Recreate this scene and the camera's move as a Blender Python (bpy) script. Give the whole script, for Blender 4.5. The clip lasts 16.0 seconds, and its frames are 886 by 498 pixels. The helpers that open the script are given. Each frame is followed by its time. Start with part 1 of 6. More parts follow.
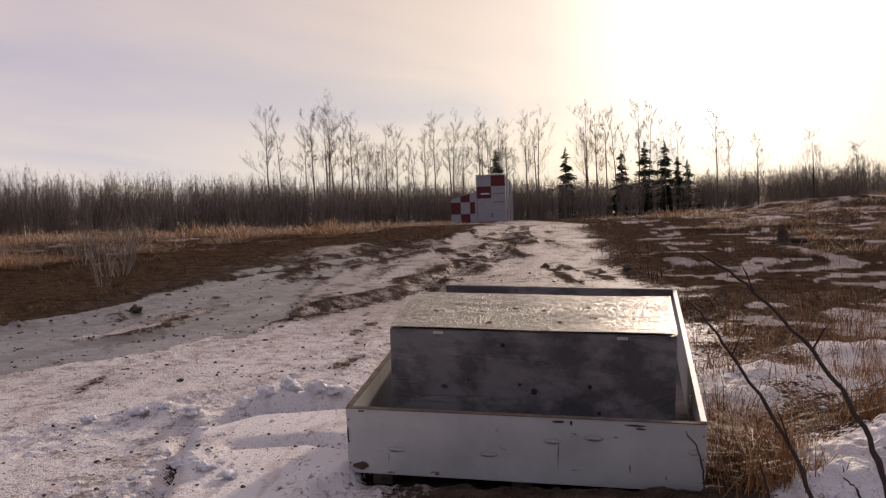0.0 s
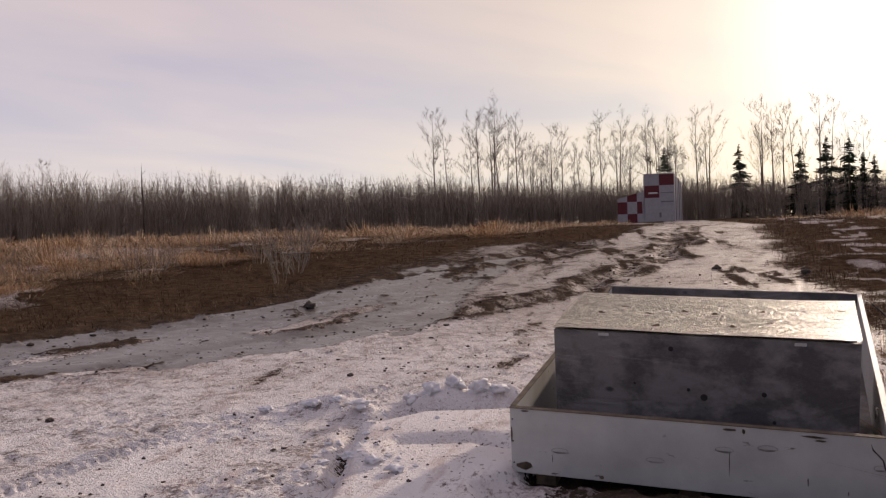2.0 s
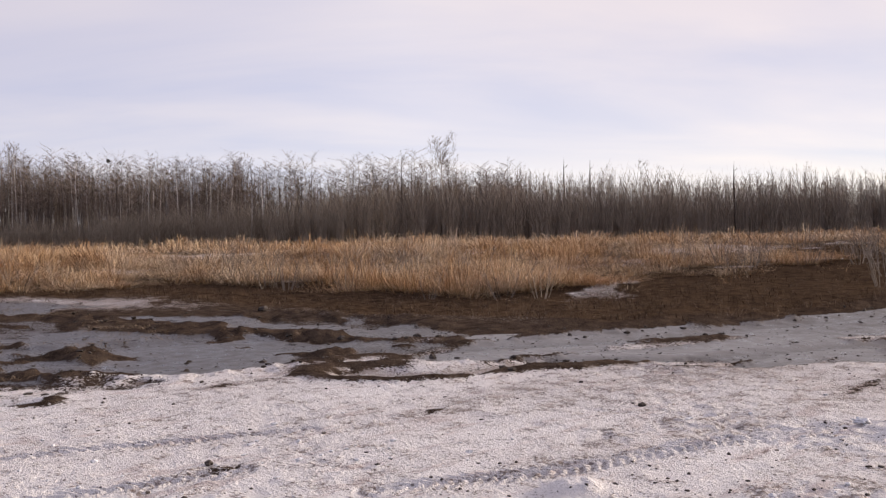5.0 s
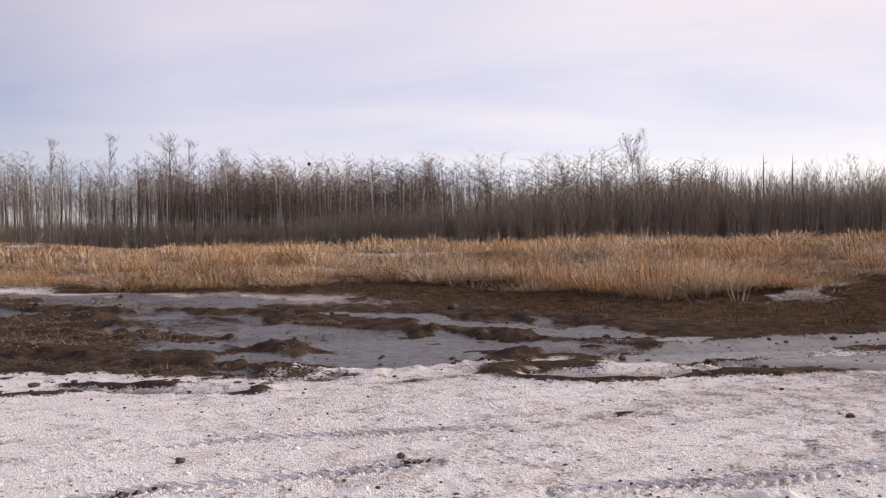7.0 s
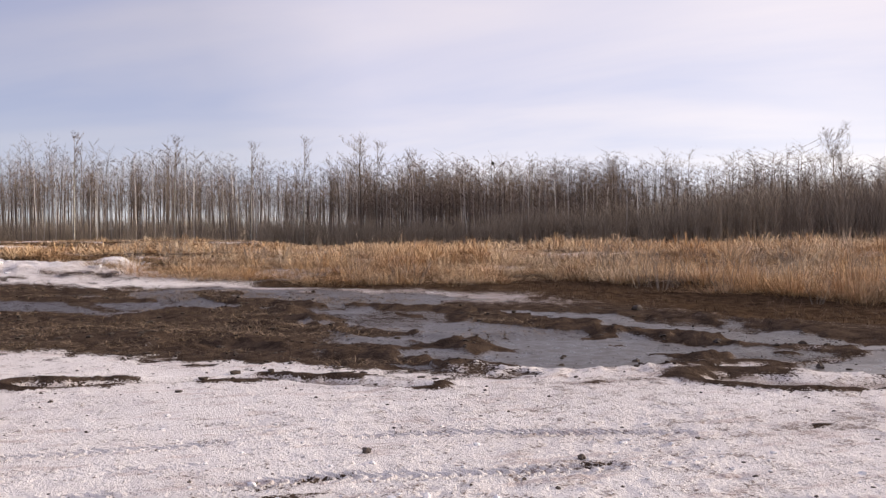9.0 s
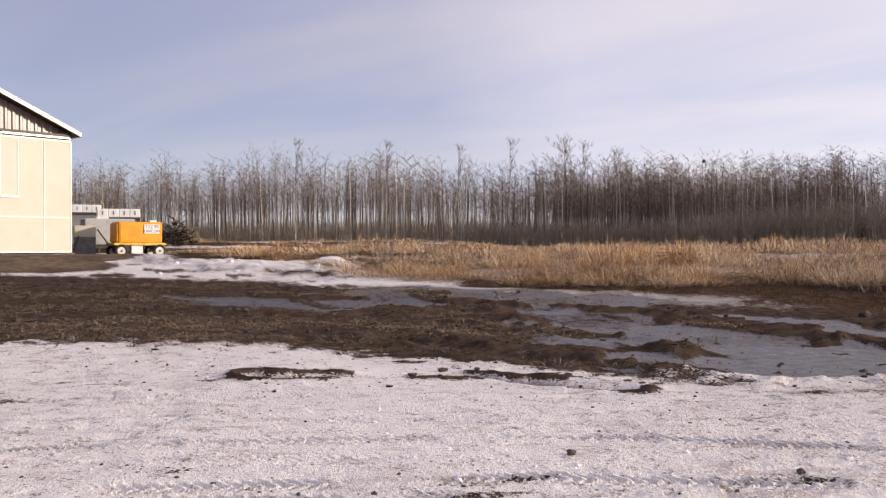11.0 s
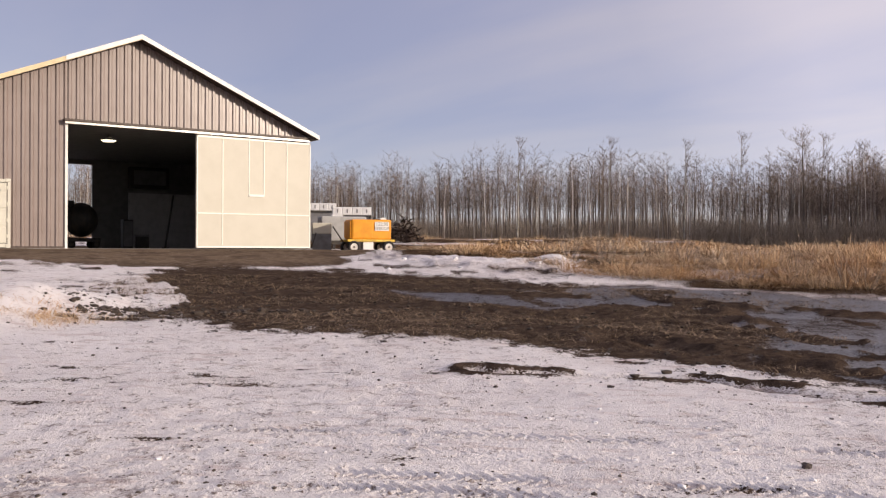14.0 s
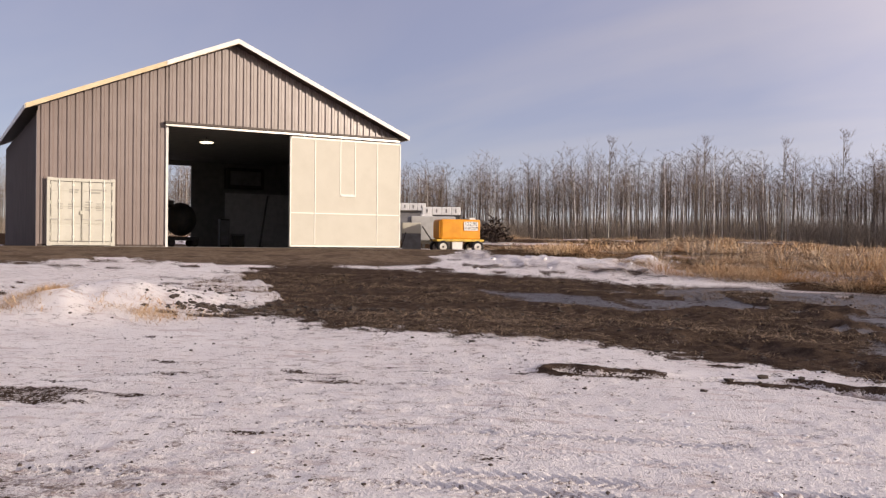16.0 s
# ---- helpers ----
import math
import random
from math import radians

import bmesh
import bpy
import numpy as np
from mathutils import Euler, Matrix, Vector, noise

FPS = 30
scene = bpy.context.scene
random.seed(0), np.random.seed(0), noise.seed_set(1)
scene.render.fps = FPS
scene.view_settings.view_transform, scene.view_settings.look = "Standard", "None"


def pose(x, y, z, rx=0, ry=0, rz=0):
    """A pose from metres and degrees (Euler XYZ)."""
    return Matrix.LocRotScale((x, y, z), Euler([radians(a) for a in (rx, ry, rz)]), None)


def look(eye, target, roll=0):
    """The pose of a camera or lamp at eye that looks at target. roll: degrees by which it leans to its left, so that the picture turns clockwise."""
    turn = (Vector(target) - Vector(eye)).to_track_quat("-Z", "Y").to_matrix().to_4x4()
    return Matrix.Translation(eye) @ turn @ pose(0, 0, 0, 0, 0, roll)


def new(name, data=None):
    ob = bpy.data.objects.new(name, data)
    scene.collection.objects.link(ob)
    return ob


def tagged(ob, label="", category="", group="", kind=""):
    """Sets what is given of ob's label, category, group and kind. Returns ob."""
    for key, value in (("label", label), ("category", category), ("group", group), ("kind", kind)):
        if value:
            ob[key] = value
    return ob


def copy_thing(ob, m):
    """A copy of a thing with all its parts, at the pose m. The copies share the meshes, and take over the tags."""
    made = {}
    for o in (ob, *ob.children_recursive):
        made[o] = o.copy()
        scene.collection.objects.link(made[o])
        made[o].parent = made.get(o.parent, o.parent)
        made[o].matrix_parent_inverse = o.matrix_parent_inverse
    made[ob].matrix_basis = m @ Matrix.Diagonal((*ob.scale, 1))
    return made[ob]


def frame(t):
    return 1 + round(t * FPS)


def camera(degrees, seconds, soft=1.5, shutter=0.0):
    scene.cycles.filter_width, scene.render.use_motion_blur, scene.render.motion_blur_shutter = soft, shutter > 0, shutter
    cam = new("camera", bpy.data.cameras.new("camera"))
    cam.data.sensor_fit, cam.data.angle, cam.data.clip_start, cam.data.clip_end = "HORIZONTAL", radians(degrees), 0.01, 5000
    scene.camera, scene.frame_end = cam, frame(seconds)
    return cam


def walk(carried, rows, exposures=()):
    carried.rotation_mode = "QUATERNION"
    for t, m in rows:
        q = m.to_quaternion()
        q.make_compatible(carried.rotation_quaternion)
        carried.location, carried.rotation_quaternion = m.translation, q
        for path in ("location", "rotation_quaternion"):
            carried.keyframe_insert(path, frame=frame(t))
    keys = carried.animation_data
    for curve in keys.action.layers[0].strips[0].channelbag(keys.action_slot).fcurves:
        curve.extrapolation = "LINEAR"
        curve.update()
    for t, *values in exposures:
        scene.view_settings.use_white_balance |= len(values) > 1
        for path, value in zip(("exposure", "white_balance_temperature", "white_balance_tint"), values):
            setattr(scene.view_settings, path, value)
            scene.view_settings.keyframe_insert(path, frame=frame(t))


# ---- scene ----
cam = camera(51.67, 16.0, soft=1.3)
walk(cam, [
    (0.0, pose(0, 0, 1.2, 88.506, 2.166, -0.056)),
    (0.5, pose(0, 0, 1.2, 88.548, 2.134, -0.132)),
    (1.0, pose(0, 0, 1.2, 88.516, 2.190, 0.181)),
    (1.5, pose(0, 0, 1.2, 88.652, 2.151, 3.678)),
    (2.0, pose(0, 0, 1.2, 88.892, 2.105, 10.227)),
    (2.5, pose(0, 0, 1.2, 89.097, 1.914, 17.247)),
    (3.0, pose(0, 0, 1.2, 89.335, 1.746, 25.168)),
    (3.5, pose(0, 0, 1.2, 89.461, 1.606, 31.106)),
    (4.0, pose(0, 0, 1.2, 89.600, 1.374, 37.794)),
    (4.5, pose(0, 0, 1.2, 89.673, 1.238, 41.465)),
    (5.0, pose(0, 0, 1.2, 89.742, 1.140, 46.012)),
    (7.5, pose(0, 0, 1.2, 89.927, 0.854, 60.436)),
    (8.0, pose(0, 0, 1.2, 89.930, 0.688, 63.509)),
    (8.5, pose(0, 0, 1.2, 89.944, 0.634, 66.241)),
    (9.0, pose(0, 0, 1.2, 89.985, 0.456, 69.150)),
    (9.5, pose(0, 0, 1.2, 89.991, 0.369, 72.173)),
    (10.0, pose(0, 0, 1.2, 90.035, 0.399, 75.643)),
    (12.5, pose(0, 0, 1.2, 90.055, -0.050, 90.025)),
    (13.0, pose(0, 0, 1.2, 90.009, -0.096, 92.612)),
    (13.5, pose(0, 0, 1.2, 89.986, -0.211, 94.691)),
    (14.0, pose(0, 0, 1.2, 89.980, -0.240, 95.755)),
    (14.5, pose(0, 0, 1.2, 89.977, -0.276, 96.698)),
    (15.0, pose(0, 0, 1.2, 89.971, -0.358, 97.877)),
    (15.5, pose(0, 0, 1.2, 89.945, -0.382, 99.722)),
    (16.0, pose(0, 0, 1.2, 89.938, -0.513, 101.319)),
], exposures=[(0.0, -0.45, 7500, 22), (1.5, -0.43, 7500, 22), (3.5, -0.08, 7200, 17), (5.0, 0.05, 7100, 16), (9.0, 0.22, 7100, 16), (12.5, 0.08, 7150, 17), (16.0, -0.03, 7150, 18)])

# ---- sky and sun: a low winter sun behind thin high cloud ----
SUN_AZ, SUN_EL = radians(-18.6), radians(12.0)
SUN_DIR = Vector((-math.sin(SUN_AZ) * math.cos(SUN_EL), math.cos(SUN_AZ) * math.cos(SUN_EL), math.sin(SUN_EL)))


def make_world():
    w = bpy.data.worlds.new("winter_sky")
    w.use_nodes = True
    nt = w.node_tree
    nt.nodes.clear()
    N, L = nt.nodes.new, nt.links.new
    out, bg, bg2, add = N("ShaderNodeOutputWorld"), N("ShaderNodeBackground"), N("ShaderNodeBackground"), N("ShaderNodeAddShader")
    sky = N("ShaderNodeTexSky")
    sky.sky_type = "NISHITA"
    sky.sun_disc = False
    sky.sun_elevation, sky.sun_rotation = SUN_EL, -SUN_AZ
    sky.dust_density, sky.air_density, sky.ozone_density = 0.05, 0.7, 1.0
    L(sky.outputs[0], bg.inputs[0])
    bg.inputs[1].default_value = 0.05
    tc = N("ShaderNodeTexCoord")
    # cloud sheet: direction projected on a high plane
    sep = N("ShaderNodeSeparateXYZ")
    L(tc.outputs["Generated"], sep.inputs[0])
    zc = N("ShaderNodeMath"); zc.operation = "MAXIMUM"; zc.inputs[1].default_value = 0.0
    L(sep.outputs[2], zc.inputs[0])
    za = N("ShaderNodeMath"); za.operation = "ADD"; za.inputs[1].default_value = 0.16
    L(zc.outputs[0], za.inputs[0])
    dx = N("ShaderNodeMath"); dx.operation = "DIVIDE"
    dy = N("ShaderNodeMath"); dy.operation = "DIVIDE"
    L(sep.outputs[0], dx.inputs[0]); L(za.outputs[0], dx.inputs[1])
    L(sep.outputs[1], dy.inputs[0]); L(za.outputs[0], dy.inputs[1])
    comb = N("ShaderNodeCombineXYZ")
    L(dx.outputs[0], comb.inputs[0]); L(dy.outputs[0], comb.inputs[1])
    mp = N("ShaderNodeMapping")
    turn = N("ShaderNodeMapping")
    turn.inputs["Rotation"].default_value = (0, 0, radians(40))
    mp.inputs["Scale"].default_value = (0.50, 0.22, 1)
    L(comb.outputs[0], turn.inputs[0]); L(turn.outputs[0], mp.inputs[0])
    n1 = N("ShaderNodeTexNoise")
    n1.inputs["Scale"].default_value, n1.inputs["Detail"].default_value, n1.inputs["Roughness"].default_value = 2.2, 6, 0.5
    n1.inputs["Distortion"].default_value = 0.6
    L(mp.outputs[0], n1.inputs[0])
    cr = N("ShaderNodeValToRGB")
    cr.color_ramp.elements[0].position, cr.color_ramp.elements[1].position = 0.36, 0.64
    L(n1.outputs[0], cr.inputs[0])
    # brightness of the cloud grows towards the sun
    dot = N("ShaderNodeVectorMath"); dot.operation = "DOT_PRODUCT"
    nrm = N("ShaderNodeVectorMath"); nrm.operation = "NORMALIZE"
    L(tc.outputs["Generated"], nrm.inputs[0]); L(nrm.outputs[0], dot.inputs[0])
    dot.inputs[1].default_value = SUN_DIR
    glow = N("ShaderNodeValToRGB")
    e = glow.color_ramp.elements
    e[0].position, e[0].color = 0.0, (0.22, 0.225, 0.31, 1)
    e[1].position, e[1].color = 1.0, (3.4, 3.2, 2.7, 1)
    for p, c in ((0.09, (0.29, 0.295, 0.38, 1)), (0.25, (0.285, 0.288, 0.37, 1)), (0.42, (0.38, 0.386, 0.47, 1)), (0.5, (0.55, 0.545, 0.62, 1)), (0.71, (0.68, 0.66, 0.69, 1)), (0.885, (0.68, 0.62, 0.61, 1)),
                 (0.960, (0.80, 0.71, 0.57, 1)), (0.978, (0.92, 0.83, 0.63, 1)), (0.990, (1.10, 1.00, 0.76, 1)), (0.9965, (1.6, 1.5, 1.2, 1))):
        q = e.new(p); q.color = c
    half = N("ShaderNodeMath"); half.operation = "MULTIPLY_ADD"; half.inputs[1].default_value = 0.5; half.inputs[2].default_value = 0.5
    L(dot.outputs["Value"], half.inputs[0])
    L(half.outputs[0], glow.inputs[0])
    mul = N("ShaderNodeMix"); mul.data_type = "RGBA"; mul.blend_type = "MULTIPLY"
    mul.inputs["Factor"].default_value = 1.0
    tint = N("ShaderNodeValToRGB")
    tint.color_ramp.elements[0].color, tint.color_ramp.elements[1].color = (0.78, 0.82, 0.98, 1), (1.05, 1.02, 1.03, 1)
    L(cr.outputs[0], tint.inputs[0])
    L(glow.outputs[0], mul.inputs[6]); L(tint.outputs[0], mul.inputs[7])
    L(mul.outputs[2], bg2.inputs[0])
    bg2.inputs[1].default_value = 0.95
    L(bg.outputs[0], add.inputs[0]); L(bg2.outputs[0], add.inputs[1]); L(add.outputs[0], out.inputs[0])
    scene.world = w


make_world()
sun = new("sun", bpy.data.lights.new("sun", "SUN"))
sun.data.energy, sun.data.angle, sun.data.color = 3.7, radians(1.0), (1.0, 0.92, 0.79)
sun.matrix_world = look(SUN_DIR * 200, (0, 0, 0))


# ---- materials ----
class Mat:
    """A node material with a Principled shader and short ways to add nodes."""

    def __init__(self, name, rough=0.6, metal=0.0, spec=0.5):
        self.m = bpy.data.materials.new(name)
        self.m.use_nodes = True
        self.nt = self.m.node_tree
        self.b = self.nt.nodes["Principled BSDF"]
        self.b.inputs["Roughness"].default_value = rough
        self.b.inputs["Metallic"].default_value = metal
        self.b.inputs["Specular IOR Level"].default_value = spec
        self.tc = self.nt.nodes.new("ShaderNodeTexCoord")

    def node(self, kind):
        return self.nt.nodes.new(kind)

    def link(self, a, b):
        self.nt.links.new(a, b)

    def coords(self, scale=(1, 1, 1), rot=(0, 0, 0)):
        mp = self.node("ShaderNodeMapping")
        mp.inputs["Scale"].default_value = scale
        mp.inputs["Rotation"].default_value = rot
        self.link(self.tc.outputs["Object"], mp.inputs[0])
        return mp.outputs[0]

    def noise(self, scale, detail=4, rough=0.55, vec=None, distort=0.0):
        n = self.node("ShaderNodeTexNoise")
        n.inputs["Scale"].default_value, n.inputs["Detail"].default_value = scale, detail
        n.inputs["Roughness"].default_value, n.inputs["Distortion"].default_value = rough, distort
        self.link(vec if vec else self.tc.outputs["Object"], n.inputs[0])
        return n.outputs[0]

    def ramp(self, fac, *stops):
        r = self.node("ShaderNodeValToRGB")
        e = r.color_ramp.elements
        for i, (p, c) in enumerate(stops):
            q = e[i] if i < 2 else e.new(p)
            q.position, q.color = p, (*c, 1) if len(c) == 3 else c
        self.link(fac, r.inputs[0])
        return r.outputs[0]

    def grey(self, fac, a, b):
        if a > b:
            return self.ramp(fac, (b, (1, 1, 1)), (a, (0, 0, 0)))
        return self.ramp(fac, (a, (0, 0, 0)), (b, (1, 1, 1)))

    def math(self, op, a, b=None, c=None):
        n = self.node("ShaderNodeMath")
        n.operation = op
        for i, v in enumerate((a, b, c)):
            if v is None:
                continue
            if isinstance(v, (int, float)):
                n.inputs[i].default_value = v
            else:
                self.link(v, n.inputs[i])
        return n.outputs[0]

    def mix(self, fac, a, b, blend="MIX"):
        n = self.node("ShaderNodeMix")
        n.data_type, n.blend_type = "RGBA", blend
        for i, v in ((0, fac), (6, a), (7, b)):
            if isinstance(v, (int, float)):
                n.inputs[i].default_value = v
            elif isinstance(v, tuple):
                n.inputs[i].default_value = (*v, 1)
            else:
                self.link(v, n.inputs[i])
        return n.outputs[2]

    def color(self, c):
        if isinstance(c, tuple):
            self.b.inputs["Base Color"].default_value = (*c, 1)
        else:
            self.link(c, self.b.inputs["Base Color"])
        return self

    def rough(self, r):
        self.link(r, self.b.inputs["Roughness"])
        return self

    def bump(self, h, dist=0.005, strength=0.6):
        n = self.node("ShaderNodeBump")
        n.inputs["Strength"].default_value, n.inputs["Distance"].default_value = strength, dist
        self.link(h, n.inputs["Height"])
        self.link(n.outputs[0], self.b.inputs["Normal"])
        return self

    def attr(self, name):
        a = self.node("ShaderNodeAttribute")
        a.attribute_name = name
        return a.outputs["Fac"]

    def rand(self):
        return self.node("ShaderNodeObjectInfo").outputs["Random"]

    def island(self):
        return self.node("ShaderNodeNewGeometry").outputs["Random Per Island"]


def worn(name, base, dark, rough=0.6, metal=0.0, scale=3.0, bump=0.002, spec=0.4):
    m = Mat(name, rough, metal, spec)
    a = m.noise(scale, 5, 0.6)
    b = m.noise(scale * 14, 3, 0.6)
    c = m.mix(m.grey(a, 0.42, 0.72), base, dark)
    c = m.mix(m.grey(b, 0.62, 0.75), c, tuple(0.75 * v for v in base))
    m.color(c).bump(b, bump, 0.5)
    return m.m


def ground_material():
    m = Mat("snow_mud_and_ice", 0.8, 0, 0.3)
    big, mid, fine, grit = m.noise(0.7, 5, 0.6), m.noise(5, 5, 0.62), m.noise(34, 4, 0.6), m.noise(110, 2, 0.5)
    snow_a, ice_a, grass_a, wet_a = m.attr("snow"), m.attr("ice"), m.attr("grass"), m.attr("dirt")
    wob = m.math("ADD", m.math("MULTIPLY", m.math("SUBTRACT", mid, 0.5), 1.1), m.math("MULTIPLY", m.math("SUBTRACT", fine, 0.5), 1.9))
    snow_f = m.grey(m.math("ADD", snow_a, wob), 0.44, 0.56)
    ice_f = m.grey(m.math("ADD", ice_a, m.math("MULTIPLY", wob, 0.5)), 0.45, 0.6)
    soil = m.ramp(mid, (0.3, (0.026, 0.018, 0.015)), (0.7, (0.105, 0.074, 0.056)))
    soil = m.mix(m.grey(grit, 0.55, 0.75), soil, (0.19, 0.135, 0.09))
    dead = m.ramp(mid, (0.3, (0.030, 0.019, 0.013)), (0.7, (0.125, 0.079, 0.048)))
    base = m.mix(grass_a, soil, dead)
    base = m.mix(m.attr("dry"), base, m.ramp(mid, (0.3, (0.13, 0.092, 0.062)), (0.7, (0.27, 0.20, 0.14))))
    snow = m.ramp(big, (0.3, (0.82, 0.765, 0.745)), (0.75, (0.93, 0.89, 0.87)))
    speck = m.math("ADD", m.math("MULTIPLY", mid, 0.45), m.math("ADD", m.math("MULTIPLY", fine, 0.35), m.math("MULTIPLY", grit, 0.2)))
    dirty = m.ramp(fine, (0.35, (0.50, 0.425, 0.39)), (0.65, (0.17, 0.125, 0.10)))
    snow = m.mix(m.grey(m.math("ADD", speck, m.math("MULTIPLY", wet_a, 0.14)), 0.56, 0.63), snow, dirty)
    snow = m.mix(m.math("MULTIPLY", wet_a, 0.40), snow, (0.40, 0.345, 0.325))
    drag = m.noise(7, 4, 0.65, m.coords((1.0, 0.22, 1.0)))
    snow = m.mix(m.math("MULTIPLY", m.grey(drag, 0.54, 0.66), 0.62), snow, (0.56, 0.45, 0.42))
    dash = m.noise(16, 4, 0.62, m.coords((1.0, 0.24, 1.0)))
    snow = m.mix(m.math("MULTIPLY", m.grey(dash, 0.645, 0.70), 0.8), snow, (0.17, 0.12, 0.10))
    # mud dragged over the icy lane by wheels
    muck_a, smear = m.attr("muck"), m.noise(1.7, 8, 0.72)
    snow = m.mix(m.math("MULTIPLY", muck_a, 0.34), snow, m.ramp(fine, (0.3, (0.42, 0.36, 0.33)), (0.7, (0.26, 0.21, 0.185))))
    smear_f = m.grey(m.math("ADD", smear, m.math("MULTIPLY", m.math("SUBTRACT", muck_a, 1.0), 0.5)), 0.535, 0.60)
    snow = m.mix(m.math("MULTIPLY", smear_f, 0.9), snow, m.ramp(fine, (0.35, (0.045, 0.034, 0.028)), (0.7, (0.16, 0.118, 0.092))))
    # gravel flecks pressed into the snow
    v = m.node("ShaderNodeTexVoronoi")
    v.inputs["Scale"].default_value = 11.0
    m.link(m.tc.outputs["Object"], v.inputs[0])
    fleck = m.math("MULTIPLY", m.math("LESS_THAN", v.outputs["Distance"], 0.13), m.grey(m.noise(1.2, 3), 0.40, 0.6))
    snow = m.mix(m.math("MULTIPLY", fleck, 0.8), snow, (0.10, 0.075, 0.06))
    ice = m.ramp(mid, (0.3, (0.15, 0.135, 0.13)), (0.7, (0.27, 0.25, 0.242)))
    c = m.mix(snow_f, base, snow)
    ice = m.mix(wet_a, ice, m.ramp(mid, (0.3, (0.034, 0.026, 0.023)), (0.7, (0.10, 0.082, 0.074))))
    c = m.mix(ice_f, c, ice)
    sp = m.mix(ice_f, m.mix(snow_f, (0.0, 0.0, 0.0), m.mix(grass_a, (0.09, 0.09, 0.09), (0.0, 0.0, 0.0))), m.ramp(mid, (0.35, (0.30, 0.30, 0.30)), (0.65, (0.16, 0.16, 0.16))))
    m.link(sp, m.b.inputs["Specular IOR Level"])
    m.color(c)
    r = m.mix(snow_f, m.ramp(big, (0.35, (0.75, 0.75, 0.75)), (0.65, (0.95, 0.95, 0.95))), m.mix(wet_a, (0.68, 0.68, 0.68), (0.50, 0.50, 0.50)))
    r = m.mix(ice_f, r, m.ramp(mid, (0.3, (0.22, 0.22, 0.22)), (0.7, (0.46, 0.46, 0.46))))
    m.rough(r)
    h = m.math("ADD", m.math("MULTIPLY", mid, 0.35), m.math("ADD", m.math("MULTIPLY", fine, 0.55), m.math("MULTIPLY", grit, 0.30)))
    h = m.mix(m.math("MULTIPLY", ice_f, 0.93), h, (0.5, 0.5, 0.5))
    m.bump(h, 0.055, 0.80)
    return m.m


def wood_sheet(name, light, dark, gloss, bands=7.0, contrast=0.6, stains=1.0):
    """Weathered plywood: wavy rotary-cut grain, stains and knots."""
    m = Mat(name, gloss, 0, 0.5)
    warp = m.noise(2.2, 3, 0.5, m.coords((0.8, 2.6, 2.6)), 1.4)
    n = m.math("SINE", m.math("MULTIPLY", warp, bands * 14))
    g = m.math("ADD", m.math("MULTIPLY", n, 0.5), 0.5)
    fine = m.noise(60, 4, 0.6, m.coords((1, 14, 14)))
    patch = m.noise(3.6, 5, 0.65, m.coords((0.9, 1.0, 1.2)))
    c = m.mix(m.math("MULTIPLY", g, contrast), light, dark)
    c = m.mix(m.math("MULTIPLY", m.grey(patch, 0.44, 0.57), 0.8 * stains), c, tuple(0.5 * v for v in dark))
    c = m.mix(m.math("MULTIPLY", m.grey(fine, 0.55, 0.7), 0.4), c, tuple(1.25 * v for v in light))
    v = m.node("ShaderNodeTexVoronoi")
    v.inputs["Scale"].default_value = 4.2
    m.link(m.coords((1.0, 1.6, 1.6)), v.inputs[0])
    c = m.mix(m.grey(m.math("ADD", v.outputs["Distance"], m.math("MULTIPLY", fine, 0.1)), 0.17, 0.11), c, tuple(0.4 * q for q in dark))
    m.color(c)
    m.bump(m.math("ADD", m.math("MULTIPLY", g, 0.8), m.math("MULTIPLY", fine, 0.6)), 0.010, 0.9)
    return m.m


def painted_board(name, paint, bare):
    """Old white paint over plywood, with scuffs where bare wood shows."""
    m = Mat(name, 0.55, 0, 0.4)
    a = m.noise(3.0, 5, 0.62)
    b = m.noise(22, 4, 0.6, m.coords((0.35, 1, 1)))
    c = m.mix(m.grey(b, 0.655, 0.70), paint, bare)
    c = m.mix(m.math("MULTIPLY", m.grey(a, 0.40, 0.70), 0.8), c, tuple(0.72 * v for v in paint))
    m.color(c).bump(b, 0.002, 0.5)
    return m.m


def tree_material(name, a, b, rough=0.85):
    m = Mat(name, rough, 0, 0.2)
    c = m.ramp(m.island(), (0.0, a), (1.0, b))
    m.color(c)
    return m.m


def bark_material(name, pale, dark):
    m = Mat(name, 0.8, 0, 0.25)
    n = m.noise(9, 4, 0.6, m.coords((1, 1, 0.25)))
    s = m.noise(3.0, 3, 0.6, m.coords((0.3, 0.3, 3.0)))
    c = m.mix(m.grey(n, 0.4, 0.65), pale, dark)
    c = m.mix(m.grey(s, 0.62, 0.7), c, tuple(0.3 * v for v in dark))
    m.color(c).bump(n, 0.01, 0.5)
    return m.m


GROUND = ground_material()
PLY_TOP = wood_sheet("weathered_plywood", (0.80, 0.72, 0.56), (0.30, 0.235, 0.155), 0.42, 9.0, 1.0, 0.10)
PLY_TOP.node_tree.nodes["Principled BSDF"].inputs["Coat Weight"].default_value = 0.55
PLY_TOP.node_tree.nodes["Principled BSDF"].inputs["Coat Roughness"].default_value = 0.42
PLY_TOP.node_tree.nodes["Principled BSDF"].inputs["Coat IOR"].default_value = 2.1
PLY_TOP.node_tree.nodes["Principled BSDF"].inputs["Specular IOR Level"].default_value = 1.0
_lid = PLY_TOP.node_tree
_lid.links.new(_lid.nodes["Bump"].outputs[0], _lid.nodes["Principled BSDF"].inputs["Coat Normal"])
